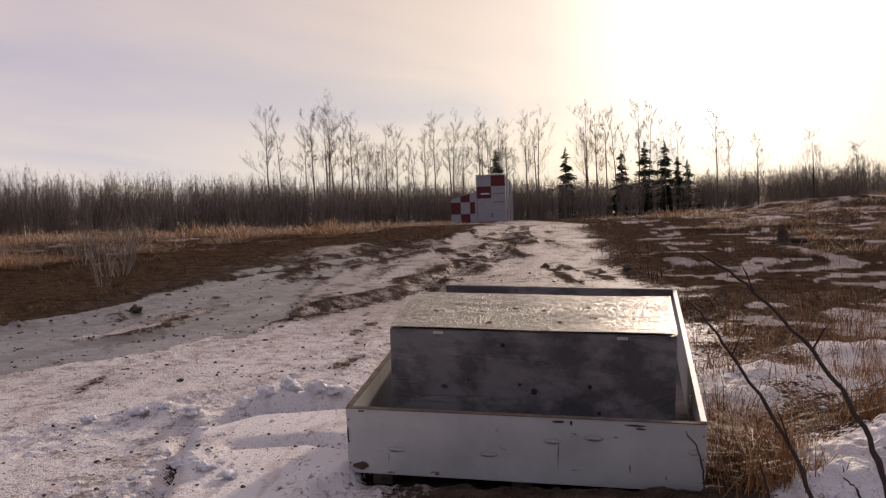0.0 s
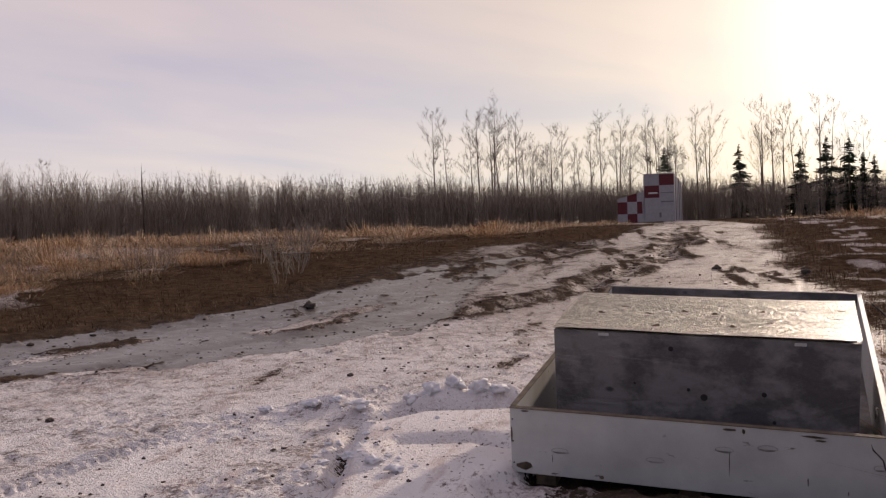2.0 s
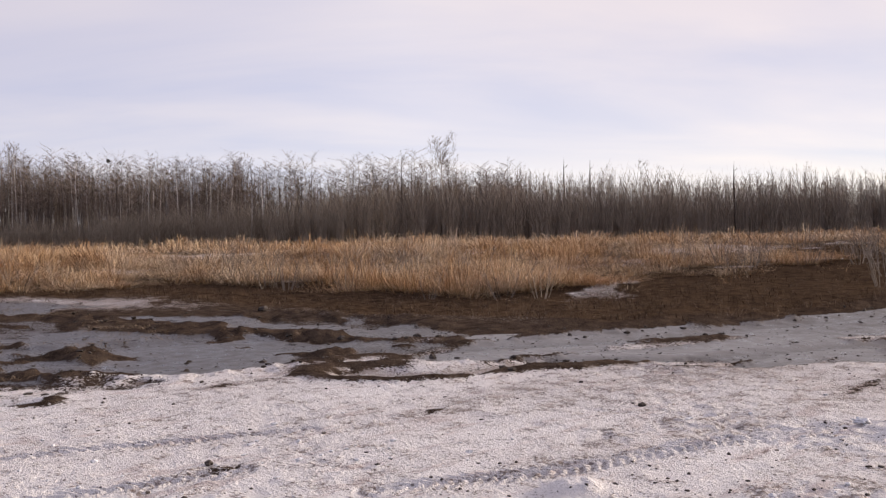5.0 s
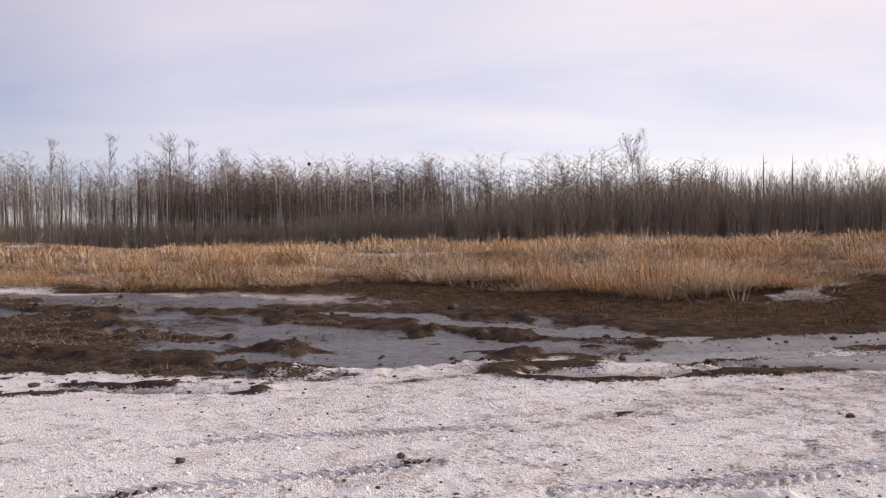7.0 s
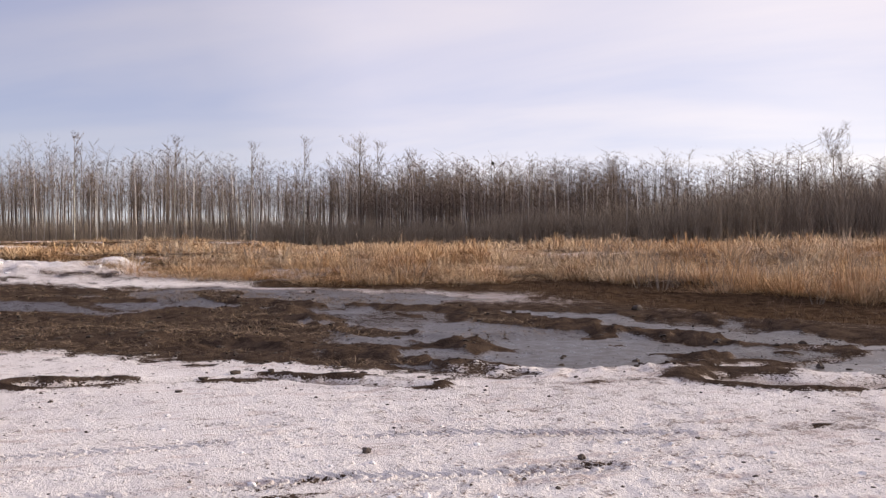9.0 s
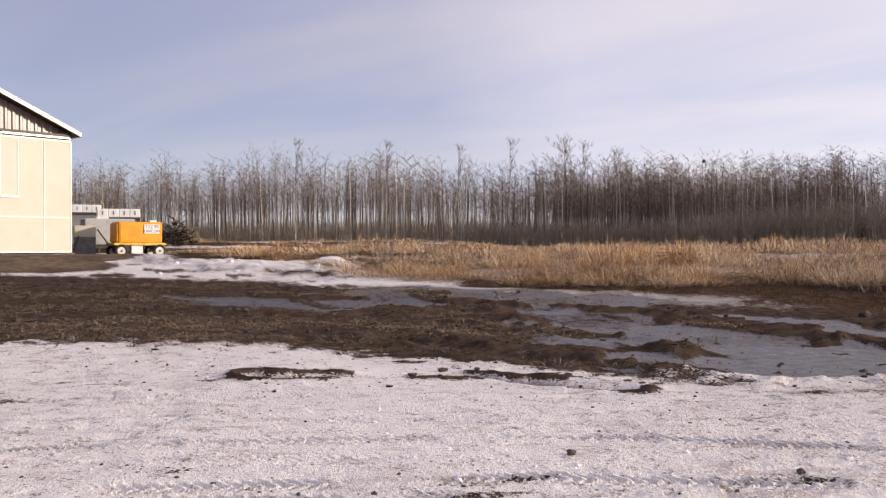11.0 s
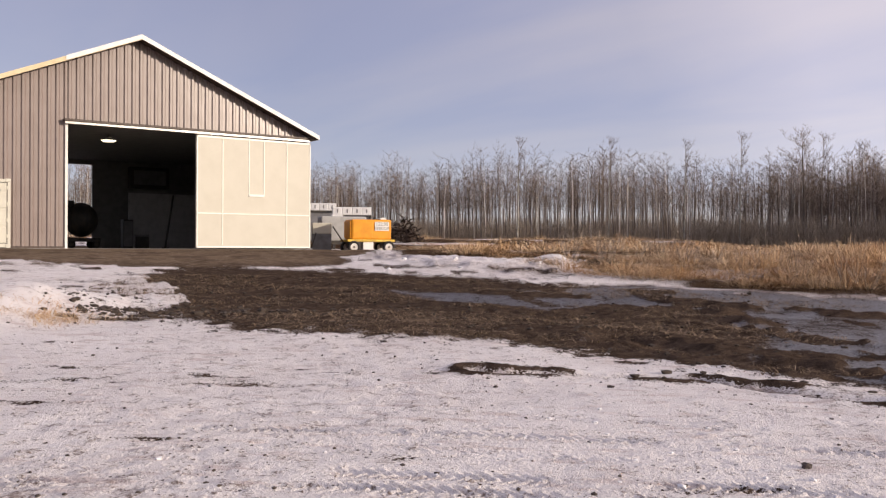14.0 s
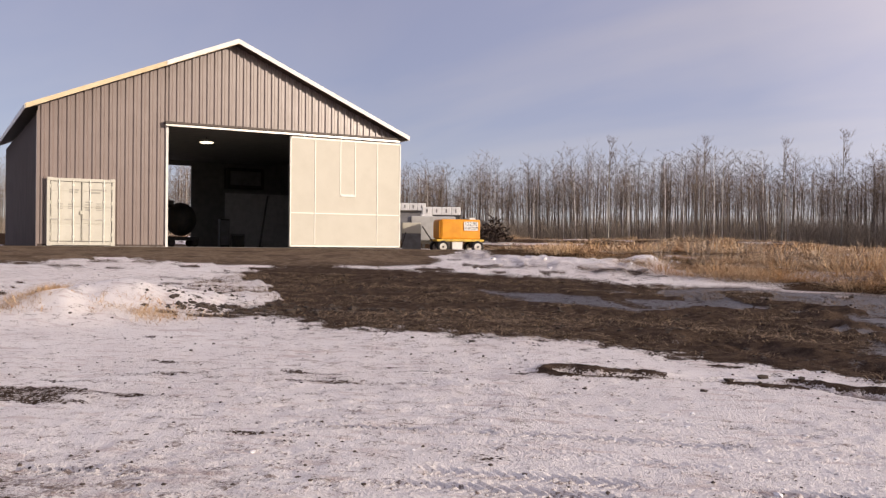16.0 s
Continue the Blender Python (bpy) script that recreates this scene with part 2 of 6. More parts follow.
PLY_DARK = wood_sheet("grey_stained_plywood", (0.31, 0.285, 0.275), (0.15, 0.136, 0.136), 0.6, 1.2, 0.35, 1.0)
WHITE_BOARD = painted_board("chipped_white_paint", (0.62, 0.61, 0.57), (0.15, 0.11, 0.075))
RAW_EDGE = worn("raw_plywood_edge", (0.20, 0.15, 0.10), (0.08, 0.06, 0.045), 0.8, 0, 12)
KNOT = worn("dark_knot", (0.030, 0.025, 0.024), (0.05, 0.042, 0.04), 0.7, 0, 30)
LID_KNOT = worn("brown_veneer_knot", (0.10, 0.07, 0.045), (0.17, 0.125, 0.08), 0.95, 0, 40, 0.002, 0.03)
PLUG = worn("plug_outline", (0.42, 0.40, 0.36), (0.28, 0.25, 0.22), 0.7, 0, 30)
# twig colour raised to stand in for veiling glare over the backlit belt
TWIG = tree_material("lightened_grey_brown_twigs", (0.17, 0.136, 0.108), (0.43, 0.35, 0.285))
TWIG_DARK = tree_material("dark_poplar_twigs", (0.05, 0.037, 0.031), (0.115, 0.086, 0.07))
# a paler copy, raised again for the hazy, side-lit part of the belt
TWIG_MID = tree_material("lightened_brown_twigs", (0.21, 0.165, 0.125), (0.48, 0.395, 0.31))
TWIG_PALE = tree_material("pale_aspen_twigs", (0.13, 0.098, 0.08), (0.295, 0.228, 0.19))


def stem_material():
    m = Mat("pale_aspen_stems", 0.85, 0, 0.2)
    m.color(m.ramp(m.island(), (0.0, (0.12, 0.095, 0.08)), (0.72, (0.20, 0.16, 0.135)), (1.0, (0.78, 0.73, 0.67))))
    return m.m


TRUNK_PALE = stem_material()
BARK_DARK = bark_material("dark_poplar_bark", (0.15, 0.12, 0.10), (0.06, 0.048, 0.04))
SHOOT_BARK = worn("dark_willow_bark", (0.030, 0.018, 0.013), (0.055, 0.034, 0.025), 0.9, 0, 40)
BARK_LIGHT = bark_material("light_aspen_bark", (0.42, 0.40, 0.35), (0.17, 0.14, 0.11))
SPRUCE = tree_material("spruce_needles", (0.012, 0.020, 0.012), (0.030, 0.042, 0.022), 0.7)


def grass_material(name, a, b, tint):
    m = Mat(name, 0.75, 0, 0.2)
    c = m.ramp(m.island(), (0.0, a), (1.0, b))
    c = m.mix(m.grey(m.noise(0.32, 4, 0.6), 0.40, 0.62), c, tint, "MULTIPLY")
    c = m.mix(m.grey(m.noise(0.75, 3, 0.6), 0.48, 0.60), c, (0.78, 0.66, 0.55), "MULTIPLY")
    m.color(c)
    return m.m


GRASS_TAN = grass_material("dry_tan_grass", (0.44, 0.325, 0.22), (0.86, 0.69, 0.50), (0.93, 0.78, 0.60))
GRASS_DARK = tree_material("dead_brown_weeds", (0.055, 0.034, 0.024), (0.20, 0.128, 0.082), 0.8)
GRASS_MAT = tree_material("matted_brown_grass", (0.10, 0.068, 0.046), (0.40, 0.285, 0.185), 0.85)
GRASS_RUST = tree_material("rusty_dry_grass", (0.13, 0.055, 0.022), (0.42, 0.21, 0.085), 0.7)


def siding_material():
    m = Mat("brown_metal_siding", 0.33, 0.0, 0.6)
    a = m.noise(1.2, 4, 0.6)
    b = m.noise(7, 4, 0.6, m.coords((1, 1, 0.12)))
    c = m.mix(m.grey(a, 0.4, 0.7), (0.235, 0.185, 0.170), (0.205, 0.158, 0.145))
    c = m.mix(m.math("MULTIPLY", m.grey(b, 0.5, 0.75), 0.35), c, (0.30, 0.25, 0.23))
    m.color(c).bump(a, 0.03, 0.25)
    return m.m


SIDING = siding_material()
# the brown siding again, with the side wall's shade put into its colour
SHADED_SIDING = worn("siding_darkened_for_shade", (0.120, 0.100, 0.098), (0.095, 0.08, 0.08), 0.65, 0, 1.2, 0.004, 0.12)
CREAM = worn("cream_door_panel", (0.565, 0.54, 0.465), (0.53, 0.505, 0.43), 0.55, 0, 1.5, 0.001)
CREAM_TRIM = worn("pale_trim", (0.88, 0.87, 0.80), (0.84, 0.82, 0.74), 0.5)
WHITE_TRIM = worn("white_fascia", (0.78, 0.77, 0.74), (0.66, 0.64, 0.60), 0.45)
RAW_TRIM = worn("unpainted_fascia_board", (0.70, 0.58, 0.38), (0.60, 0.48, 0.30), 0.65)
DARK_TRIM = worn("dark_brown_trim", (0.07, 0.045, 0.035), (0.05, 0.035, 0.03), 0.5)
ROOF = worn("roof_sheet", (0.20, 0.19, 0.19), (0.14, 0.13, 0.13), 0.5)
LINING = worn("grey_inside_lining", (0.24, 0.24, 0.23), (0.18, 0.18, 0.175), 0.8)
CONCRETE = worn("concrete_slab", (0.36, 0.34, 0.32), (0.24, 0.22, 0.20), 0.85, 0, 2.0)
CONTAINER = worn("cream_container_steel", (0.60, 0.585, 0.51), (0.52, 0.50, 0.43), 0.5, 0, 2.5)
STEEL = worn("galvanised_steel", (0.48, 0.47, 0.45), (0.30, 0.28, 0.26), 0.4, 0.7)
INK = worn("faded_dark_print", (0.36, 0.35, 0.31), (0.44, 0.42, 0.37), 0.7)
ORANGE = worn("orange_machine_paint", (0.80, 0.33, 0.020), (0.66, 0.25, 0.015), 0.4, 0, 2.0, 0.001)
YELLOW = worn("yellow_deck_paint", (0.74, 0.50, 0.08), (0.48, 0.30, 0.06), 0.5)
RUBBER = worn("black_rubber", (0.022, 0.021, 0.021), (0.05, 0.045, 0.04), 0.8)
RIM = worn("white_wheel_rim", (0.72, 0.70, 0.66), (0.52, 0.48, 0.42), 0.5)
SIGN_WHITE = worn("white_sign_plate", (0.80, 0.79, 0.77), (0.72, 0.70, 0.68), 0.5)
BLACK_INK = worn("black_lettering", (0.03, 0.03, 0.035), (0.05, 0.05, 0.05), 0.6)
GREY_STEEL = worn("grey_painted_steel", (0.20, 0.20, 0.21), (0.13, 0.125, 0.125), 0.55)
DARK_STEEL = worn("dark_machine_steel", (0.045, 0.043, 0.043), (0.09, 0.075, 0.06), 0.55)
WHITE_PANEL = worn("white_panel", (0.74, 0.74, 0.74), (0.62, 0.62, 0.62), 0.5)
GREY_WHITE = worn("grey_white_panel", (0.42, 0.42, 0.42), (0.32, 0.32, 0.32), 0.6)
CHECK_WHITE = worn("white_check_paint", (0.42, 0.385, 0.39), (0.35, 0.32, 0.325), 0.6)
CHECK_RED = worn("red_check_paint", (0.15, 0.020, 0.024), (0.11, 0.018, 0.02), 0.6)
CHROME = worn("bright_hook_steel", (0.75, 0.74, 0.70), (0.55, 0.52, 0.48), 0.3, 0.9)
STONE = worn("dark_field_stone", (0.085, 0.066, 0.056), (0.045, 0.036, 0.032), 0.85, 0, 16, 0.004)
CLOD = worn("frozen_mud_clod", (0.060, 0.043, 0.032), (0.030, 0.022, 0.018), 0.85, 0, 22, 0.006)
SNOW_CLUMP = worn("snow_clump", (0.80, 0.79, 0.81), (0.66, 0.64, 0.66), 0.7, 0, 9, 0.006)
STUMP_WOOD = worn("old_stump_wood", (0.085, 0.062, 0.045), (0.04, 0.03, 0.024), 0.85, 0, 6, 0.01)


def lamp_material():
    m = Mat("lamp_glow", 0.4)
    m.color((0.9, 0.88, 0.75))
    m.b.inputs["Emission Color"].default_value = (1.0, 0.93, 0.68, 1)
    m.b.inputs["Emission Strength"].default_value = 2.2
    return m.m


LAMP = lamp_material()


# ---- mesh helpers ----
def mesh_of(name, verts, tris, mats, slots=None, smooth=False):
    """A triangle mesh from numpy arrays."""
    me = bpy.data.meshes.new(name)
    verts, tris = np.asarray(verts, np.float32), np.asarray(tris, np.int32)
    me.vertices.add(len(verts))
    me.vertices.foreach_set("co", verts.ravel())
    me.loops.add(tris.size)
    me.loops.foreach_set("vertex_index", tris.ravel())
    me.polygons.add(len(tris))
    me.polygons.foreach_set("loop_start", np.arange(0, tris.size, 3, dtype=np.int32))
    for mt in mats:
        me.materials.append(mt)
    if slots is not None:
        me.polygons.foreach_set("material_index", np.asarray(slots, np.int32))
    me.polygons.foreach_set("use_smooth", np.full(len(tris), smooth))
    me.update(calc_edges=True)
    return me


def part(name, bm, material, parent=None, label="", smooth=False):
    """Links a bmesh as one mesh object under a thing or under a part."""
    me = bpy.data.meshes.new(name)
    bm.normal_update()
    bm.to_mesh(me)
    bm.free()
    me.materials.append(material)
    if smooth:
        me.polygons.foreach_set("use_smooth", np.full(len(me.polygons), True))
    ob = new(name, me)
    ob.parent = parent
    if label:
        tagged(ob, label)
    return ob


def thing(name, m, label, category, group="", kind=""):
    ob = new(name)
    ob.empty_display_size = 0.2
    ob.matrix_world = m
    return tagged(ob, label, category, group, kind)


def box_bm(x0, y0, z0, x1, y1, z1, bevel=0.0, bm=None):
    bm = bm or bmesh.new()
    made = bmesh.ops.create_cube(bm, size=1)["verts"]
    for v in made:
        v.co = Vector(((x0 + x1) / 2 + v.co.x * (x1 - x0), (y0 + y1) / 2 + v.co.y * (y1 - y0), (z0 + z1) / 2 + v.co.z * (z1 - z0)))
    if bevel:
        edges = {e for v in made for e in v.link_edges}
        bmesh.ops.bevel(bm, geom=list(edges), offset=bevel, segments=2, affect="EDGES", profile=0.5)
    return bm


def cyl_bm(p, q, r, r2=None, sides=16, bm=None):
    bm = bm or bmesh.new()
    p, q = Vector(p), Vector(q)
    d = q - p
    m = Matrix.Translation((p + q) / 2) @ d.to_track_quat("Z", "Y").to_matrix().to_4x4()
    bmesh.ops.create_cone(bm, cap_ends=True, segments=sides, radius1=r, radius2=r if r2 is None else r2, depth=d.length, matrix=m)
    return bm


def poly_bm(points, y0, y1, bm=None):
    """A prism from x, z points, between two depths."""
    bm = bm or bmesh.new()
    a = [bm.verts.new((x, y0, z)) for x, z in points]
    b = [bm.verts.new((x, y1, z)) for x, z in points]
    bm.faces.new(a)
    bm.faces.new(b[::-1])
    for i in range(len(a)):
        j = (i + 1) % len(a)
        bm.faces.new((a[j], a[i], b[i], b[j]))
    bmesh.ops.recalc_face_normals(bm, faces=bm.faces[:])
    return bm


def tube(points, radii, sides=4):
    """Vertices and triangles of a tapered tube that ends in a point."""
    pts = [Vector(p) for p in points]
    V, T = [], []
    for i, p in enumerate(pts[:-1]):
        d = (pts[i + 1] - pts[max(i - 1, 0)]).normalized()
        u = d.orthogonal().normalized()
        w = d.cross(u)
        for k in range(sides):
            a = 2 * math.pi * k / sides
            V.append(p + (u * math.cos(a) + w * math.sin(a)) * radii[i])
    for i in range(len(pts) - 2):
        for k in range(sides):
            a, b = i * sides + k, i * sides + (k + 1) % sides
            T += [(a, b, b + sides), (a, b + sides, a + sides)]
    V.append(pts[-1])
    n = (len(pts) - 2) * sides
    T += [(n + k, n + (k + 1) % sides, len(V) - 1) for k in range(sides)]
    return V, T


class Tris:
    """Collects vertices, triangles and material slots."""

    def __init__(self):
        self.v, self.t, self.s, self.n = [], [], [], 0

    def add(self, vt, slot=0):
        v, t = vt
        self.v.append(np.array([tuple(p) for p in v], float))
        self.t.append(np.array(t, int) + self.n)
        self.s.append(np.full(len(t), slot))
        self.n += len(v)

    def arrays(self):
        return np.concatenate(self.v), np.concatenate(self.t), np.concatenate(self.s)


def scatter(name, protos, pick, xyz, turn, scale, mats, height=None):
    """One mesh of many copies of the prototypes (vertices, triangles, slots)."""
    V, T, S, n = [], [], [], 0
    height = scale if height is None else height
    for k, (pv, ptri, ps) in enumerate(protos):
        idx = np.nonzero(pick == k)[0]
        if not len(idx):
            continue
        c, s = np.cos(turn[idx])[:, None], np.sin(turn[idx])[:, None]
        x, y, z = pv[:, 0][None], pv[:, 1][None], pv[:, 2][None]
        sc, hz = scale[idx][:, None], height[idx][:, None]
        co = np.stack([(c * x - s * y) * sc + xyz[idx, 0:1], (s * x + c * y) * sc + xyz[idx, 1:2], z * hz + xyz[idx, 2:3]], -1)
        V.append(co.reshape(-1, 3))
        T.append((ptri[None] + (n + np.arange(len(idx)) * len(pv))[:, None, None]).reshape(-1, 3))
        S.append(np.tile(ps, len(idx)))
        n += len(idx) * len(pv)
    return new(name, mesh_of(name, np.concatenate(V), np.concatenate(T), mats, np.concatenate(S)))


rng = np.random.default_rng(7)


# ---- the lie of the land ----
def smooth01(v):
    v = np.clip(v, 0, 1)
    return v * v * (3 - 2 * v)


_lat = np.random.default_rng(3).random((256, 256))


def vnoise(x, y, seed=0):
    """Smooth value noise in 0 to 1, a unit cell."""
    x, y = np.asarray(x, float) + seed * 17.3, np.asarray(y, float) + seed * 41.9
    i, j = np.floor(x).astype(int), np.floor(y).astype(int)
    u, v = x - i, y - j
    u, v = u * u * (3 - 2 * u), v * v * (3 - 2 * v)
    g = lambda a, b: _lat[a % 256, b % 256]
    return (g(i, j) * (1 - u) + g(i + 1, j) * u) * (1 - v) + (g(i, j + 1) * (1 - u) + g(i + 1, j + 1) * u) * v


def fbm(x, y, scale, octaves=4, seed=0):
    t, a, w = 0, 1.0, 0
    for o in range(octaves):
        t = t + a * vnoise(x * scale * 2**o, y * scale * 2**o, seed + o)
        w, a = w + a, a * 0.5
    return t / w


def lie(x, y):
    """The broad slope: a shallow hollow that rises to the field and the hangar's pad."""
    r = np.hypot(x, y)
    # the rise past 150 m is an added backdrop, closing sky gaps between trunks
    return 1.14 * smooth01((r - 9) / 27) + 0.35 * smooth01((r - 60) / 60) - 0.22 * np.exp(-((x + 44) ** 2 + (y + 6.5) ** 2) / 16) + 3.2 * smooth01((r - 150) / 60) * smooth01((-x - 50) / 50) + 0.75 * smooth01((r - 56) / 16) * smooth01((np.degrees(np.arctan2(-x, y)) - 75) / 7)


def sdf_poly(x, y, pts):
    """Signed distance to a closed outline, negative inside."""
    d, inside = np.full(np.shape(x), 1e9), np.zeros(np.shape(x), bool)
    for (ax, ay), (bx, by) in zip(pts, pts[1:] + pts[:1]):
        ex, ey = bx - ax, by - ay
        t = np.clip(((x - ax) * ex + (y - ay) * ey) / (ex * ex + ey * ey + 1e-9), 0, 1)
        d = np.minimum(d, np.hypot(x - ax - t * ex, y - ay - t * ey))
        cross = (ay > y) != (by > y)
        inside ^= cross & (x < (bx - ax) * (y - ay) / (by - ay + 1e-12) + ax)
    return np.where(inside, -d, d)


def along(x, y, pts):
    """Distance to an open line, and the way along it."""
    d, s, run = np.full(np.shape(x), 1e9), np.zeros(np.shape(x)), 0.0
    for (ax, ay), (bx, by) in zip(pts, pts[1:]):
        ex, ey = bx - ax, by - ay
        ln = math.hypot(ex, ey)
        t = np.clip(((x - ax) * ex + (y - ay) * ey) / ln**2, 0, 1)
        q = np.hypot(x - ax - t * ex, y - ay - t * ey)
        s = np.where(q < d, run + t * ln, s)
        d = np.minimum(d, q)
        run += ln
    return d, s


YARD = [(1.4, -8), (0.9, 3.2), (1.75, 7.5), (2.5, 12), (3.3, 20), (4.4, 34), (7.6, 70), (9.4, 100), (6.6, 101), (3.6, 60), (1.6, 36), (0.3, 26.5), (-3.4, 24.5),
        (-4.6, 20.5), (-5.3, 15.8), (-6.2, 12.8), (-8.0, 10.2), (-11, 9.3), (-14.6, 8.4), (-17, 7.2), (-19.4, 3.9), (-22.3, 0.8), (-27, -2.2), (-31, -4.8), (-39, -6.0), (-52, -8.5),
        (-60, -30), (-20, -44), (0, -30)]
MUD = [(-13.6, -7.2), (-11.8, -4.2), (-11.2, -1.4), (-10.3, 1.1), (-8.6, 2.2), (-7.7, 3.4), (-7.6, 5.6), (-8.6, 7.6), (-10.5, 8.4), (-14, 7.6), (-17.4, 5.6), (-20, 2.0), (-22.5, -3),
       (-23.5, -9), (-19, -10)]
GRAVEL_PAD = [(-22, -10), (-24, -5), (-30, -4.5), (-38, -5.5), (-47, -6), (-55, -30), (-20, -30), (-18, -18)]
ICE_LANE = [(-2.2, 10.2), (-3.6, 8.6), (-5.2, 7.5), (-6.4, 6.6), (-7.2, 6.3), (-8.6, 8.4), (-7.7, 9.9), (-6.1, 12.2), (-5.0, 16.0), (-3.9, 20.0), (-2.2, 22.0), (-2.4, 15.0)]
PUDDLES = [[(-9.2, 3.6), (-10.9, 5.0), (-10.7, 6.7), (-9.3, 6.8), (-8.1, 5.5), (-7.9, 4.1)],
           [(-16.2, 3.2), (-14.6, 5.9), (-12.2, 4.9), (-13.2, 3.5)],
           [(-18.8, -3.2), (-17.9, 0.7), (-16.3, 3.3), (-15.8, 0.4), (-16.6, -1.6)],
           [(-11.4, 6.8), (-12.6, 8.2), (-9.9, 8.8), (-9.4, 7.6)]]
WET = [(-7.6, 3.4), (-7.6, 6.4), (-8.6, 8.9), (-12.5, 8.9), (-17.2, 7.0), (-20.5, 2.4), (-19.5, -1), (-16.8, 1.6), (-13, 2.6), (-9.5, 2.4)]
TREADS = [([(-3.5, 2.9), (-3.08, 3.75), (-2.83, 4.86), (-2.5, 5.6), (-1.6, 7.2), (-0.4, 9.2)], 0.15),
          ([(-5.9, -2.2), (-5.85, 0.2), (-5.78, 1.32), (-5.5, 2.4), (-5.0, 3.5)], 0.14),
          ([(-4.35, -3.2), (-4.5, -1.96), (-4.52, -0.62), (-4.4, 0.6)], 0.15),
          ([(-4.9, -2.4), (-4.75, 1.0), (-4.35, 2.6)], 0.13), ([(-6.3, -5), (-6.6, -1), (-6.4, 2.5)], 0.15), ([(-7.6, -6), (-7.9, -2), (-7.5, 1.6)], 0.16),
          ([(-9.0, -6.5), (-9.3, -3), (-9.0, 0)], 0.18), ([(-5.3, -4.5), (-5.4, -1), (-5.2, 1)], 0.14), ([(-3.9, -2.6), (-4.0, -0.6), (-3.7, 1.8)], 0.13)]
RUTS = [([(-12.2, 1.0), (-9.4, 3.0), (-8.4, 5.2), (-7.9, 7.0), (-6.4, 10.2), (-3.6, 16), (-0.8, 24), (3.4, 50)], 0.28),
        ([(-13.8, 2.6), (-11.2, 4.4), (-10, 6.0), (-8.9, 8.2), (-6.6, 12.2), (-4.4, 17), (-1.6, 24), (2.6, 50)], 0.26),
        ([(-7.6, 2.5), (-8.4, 1.4), (-8.9, -0.6)], 0.16), ([(-6.9, 5.2), (-4.9, 8.2), (-1.4, 13.5), (1.0, 20), (3.0, 32)], 0.22)]
CLUMPS = [(-1.15, 6.14, 0.30, 0.13), (-1.6, 5.8, 0.17, 0.09), (-1.95, 6.1, 0.3, 0.08), (-0.72, 6.15, 0.2, 0.12), (-1.5, 5.15, 0.12, 0.06), (-1.3, 4.45, 0.2, 0.05),
          (1.9, 4.05, 0.42, 0.20), (1.55, 3.7, 0.3, 0.12), (2.35, 4.5, 0.4, 0.18), (1.75, 5.6, 0.36, 0.16), (2.2, 6.3, 0.5, 0.15), (2.9, 5.4, 0.5, 0.20), (3.2, 7.2, 0.7, 0.16),
          (-12.2, -8.2, 1.1, 0.32), (-13.6, -8.6, 1.3, 0.30), (-14.5, -7.8, 1.2, 0.22), (-25.2, -1.2, 1.4, 0.14), (-26.6, -2.6, 1.8, 0.10), (-26.4, 0.5, 0.8, 0.26), (-2.75, 3.55, 0.16, 0.05)]
DRIFT = [(-1.30, 4.1), (-1.5, 5.2), (-1.2, 5.65), (-0.5, 5.75), (-0.3, 5.4), (-0.35, 4.5), (-0.6, 4.0), (-0.4, 3.2), (-1.2, 3.2)]


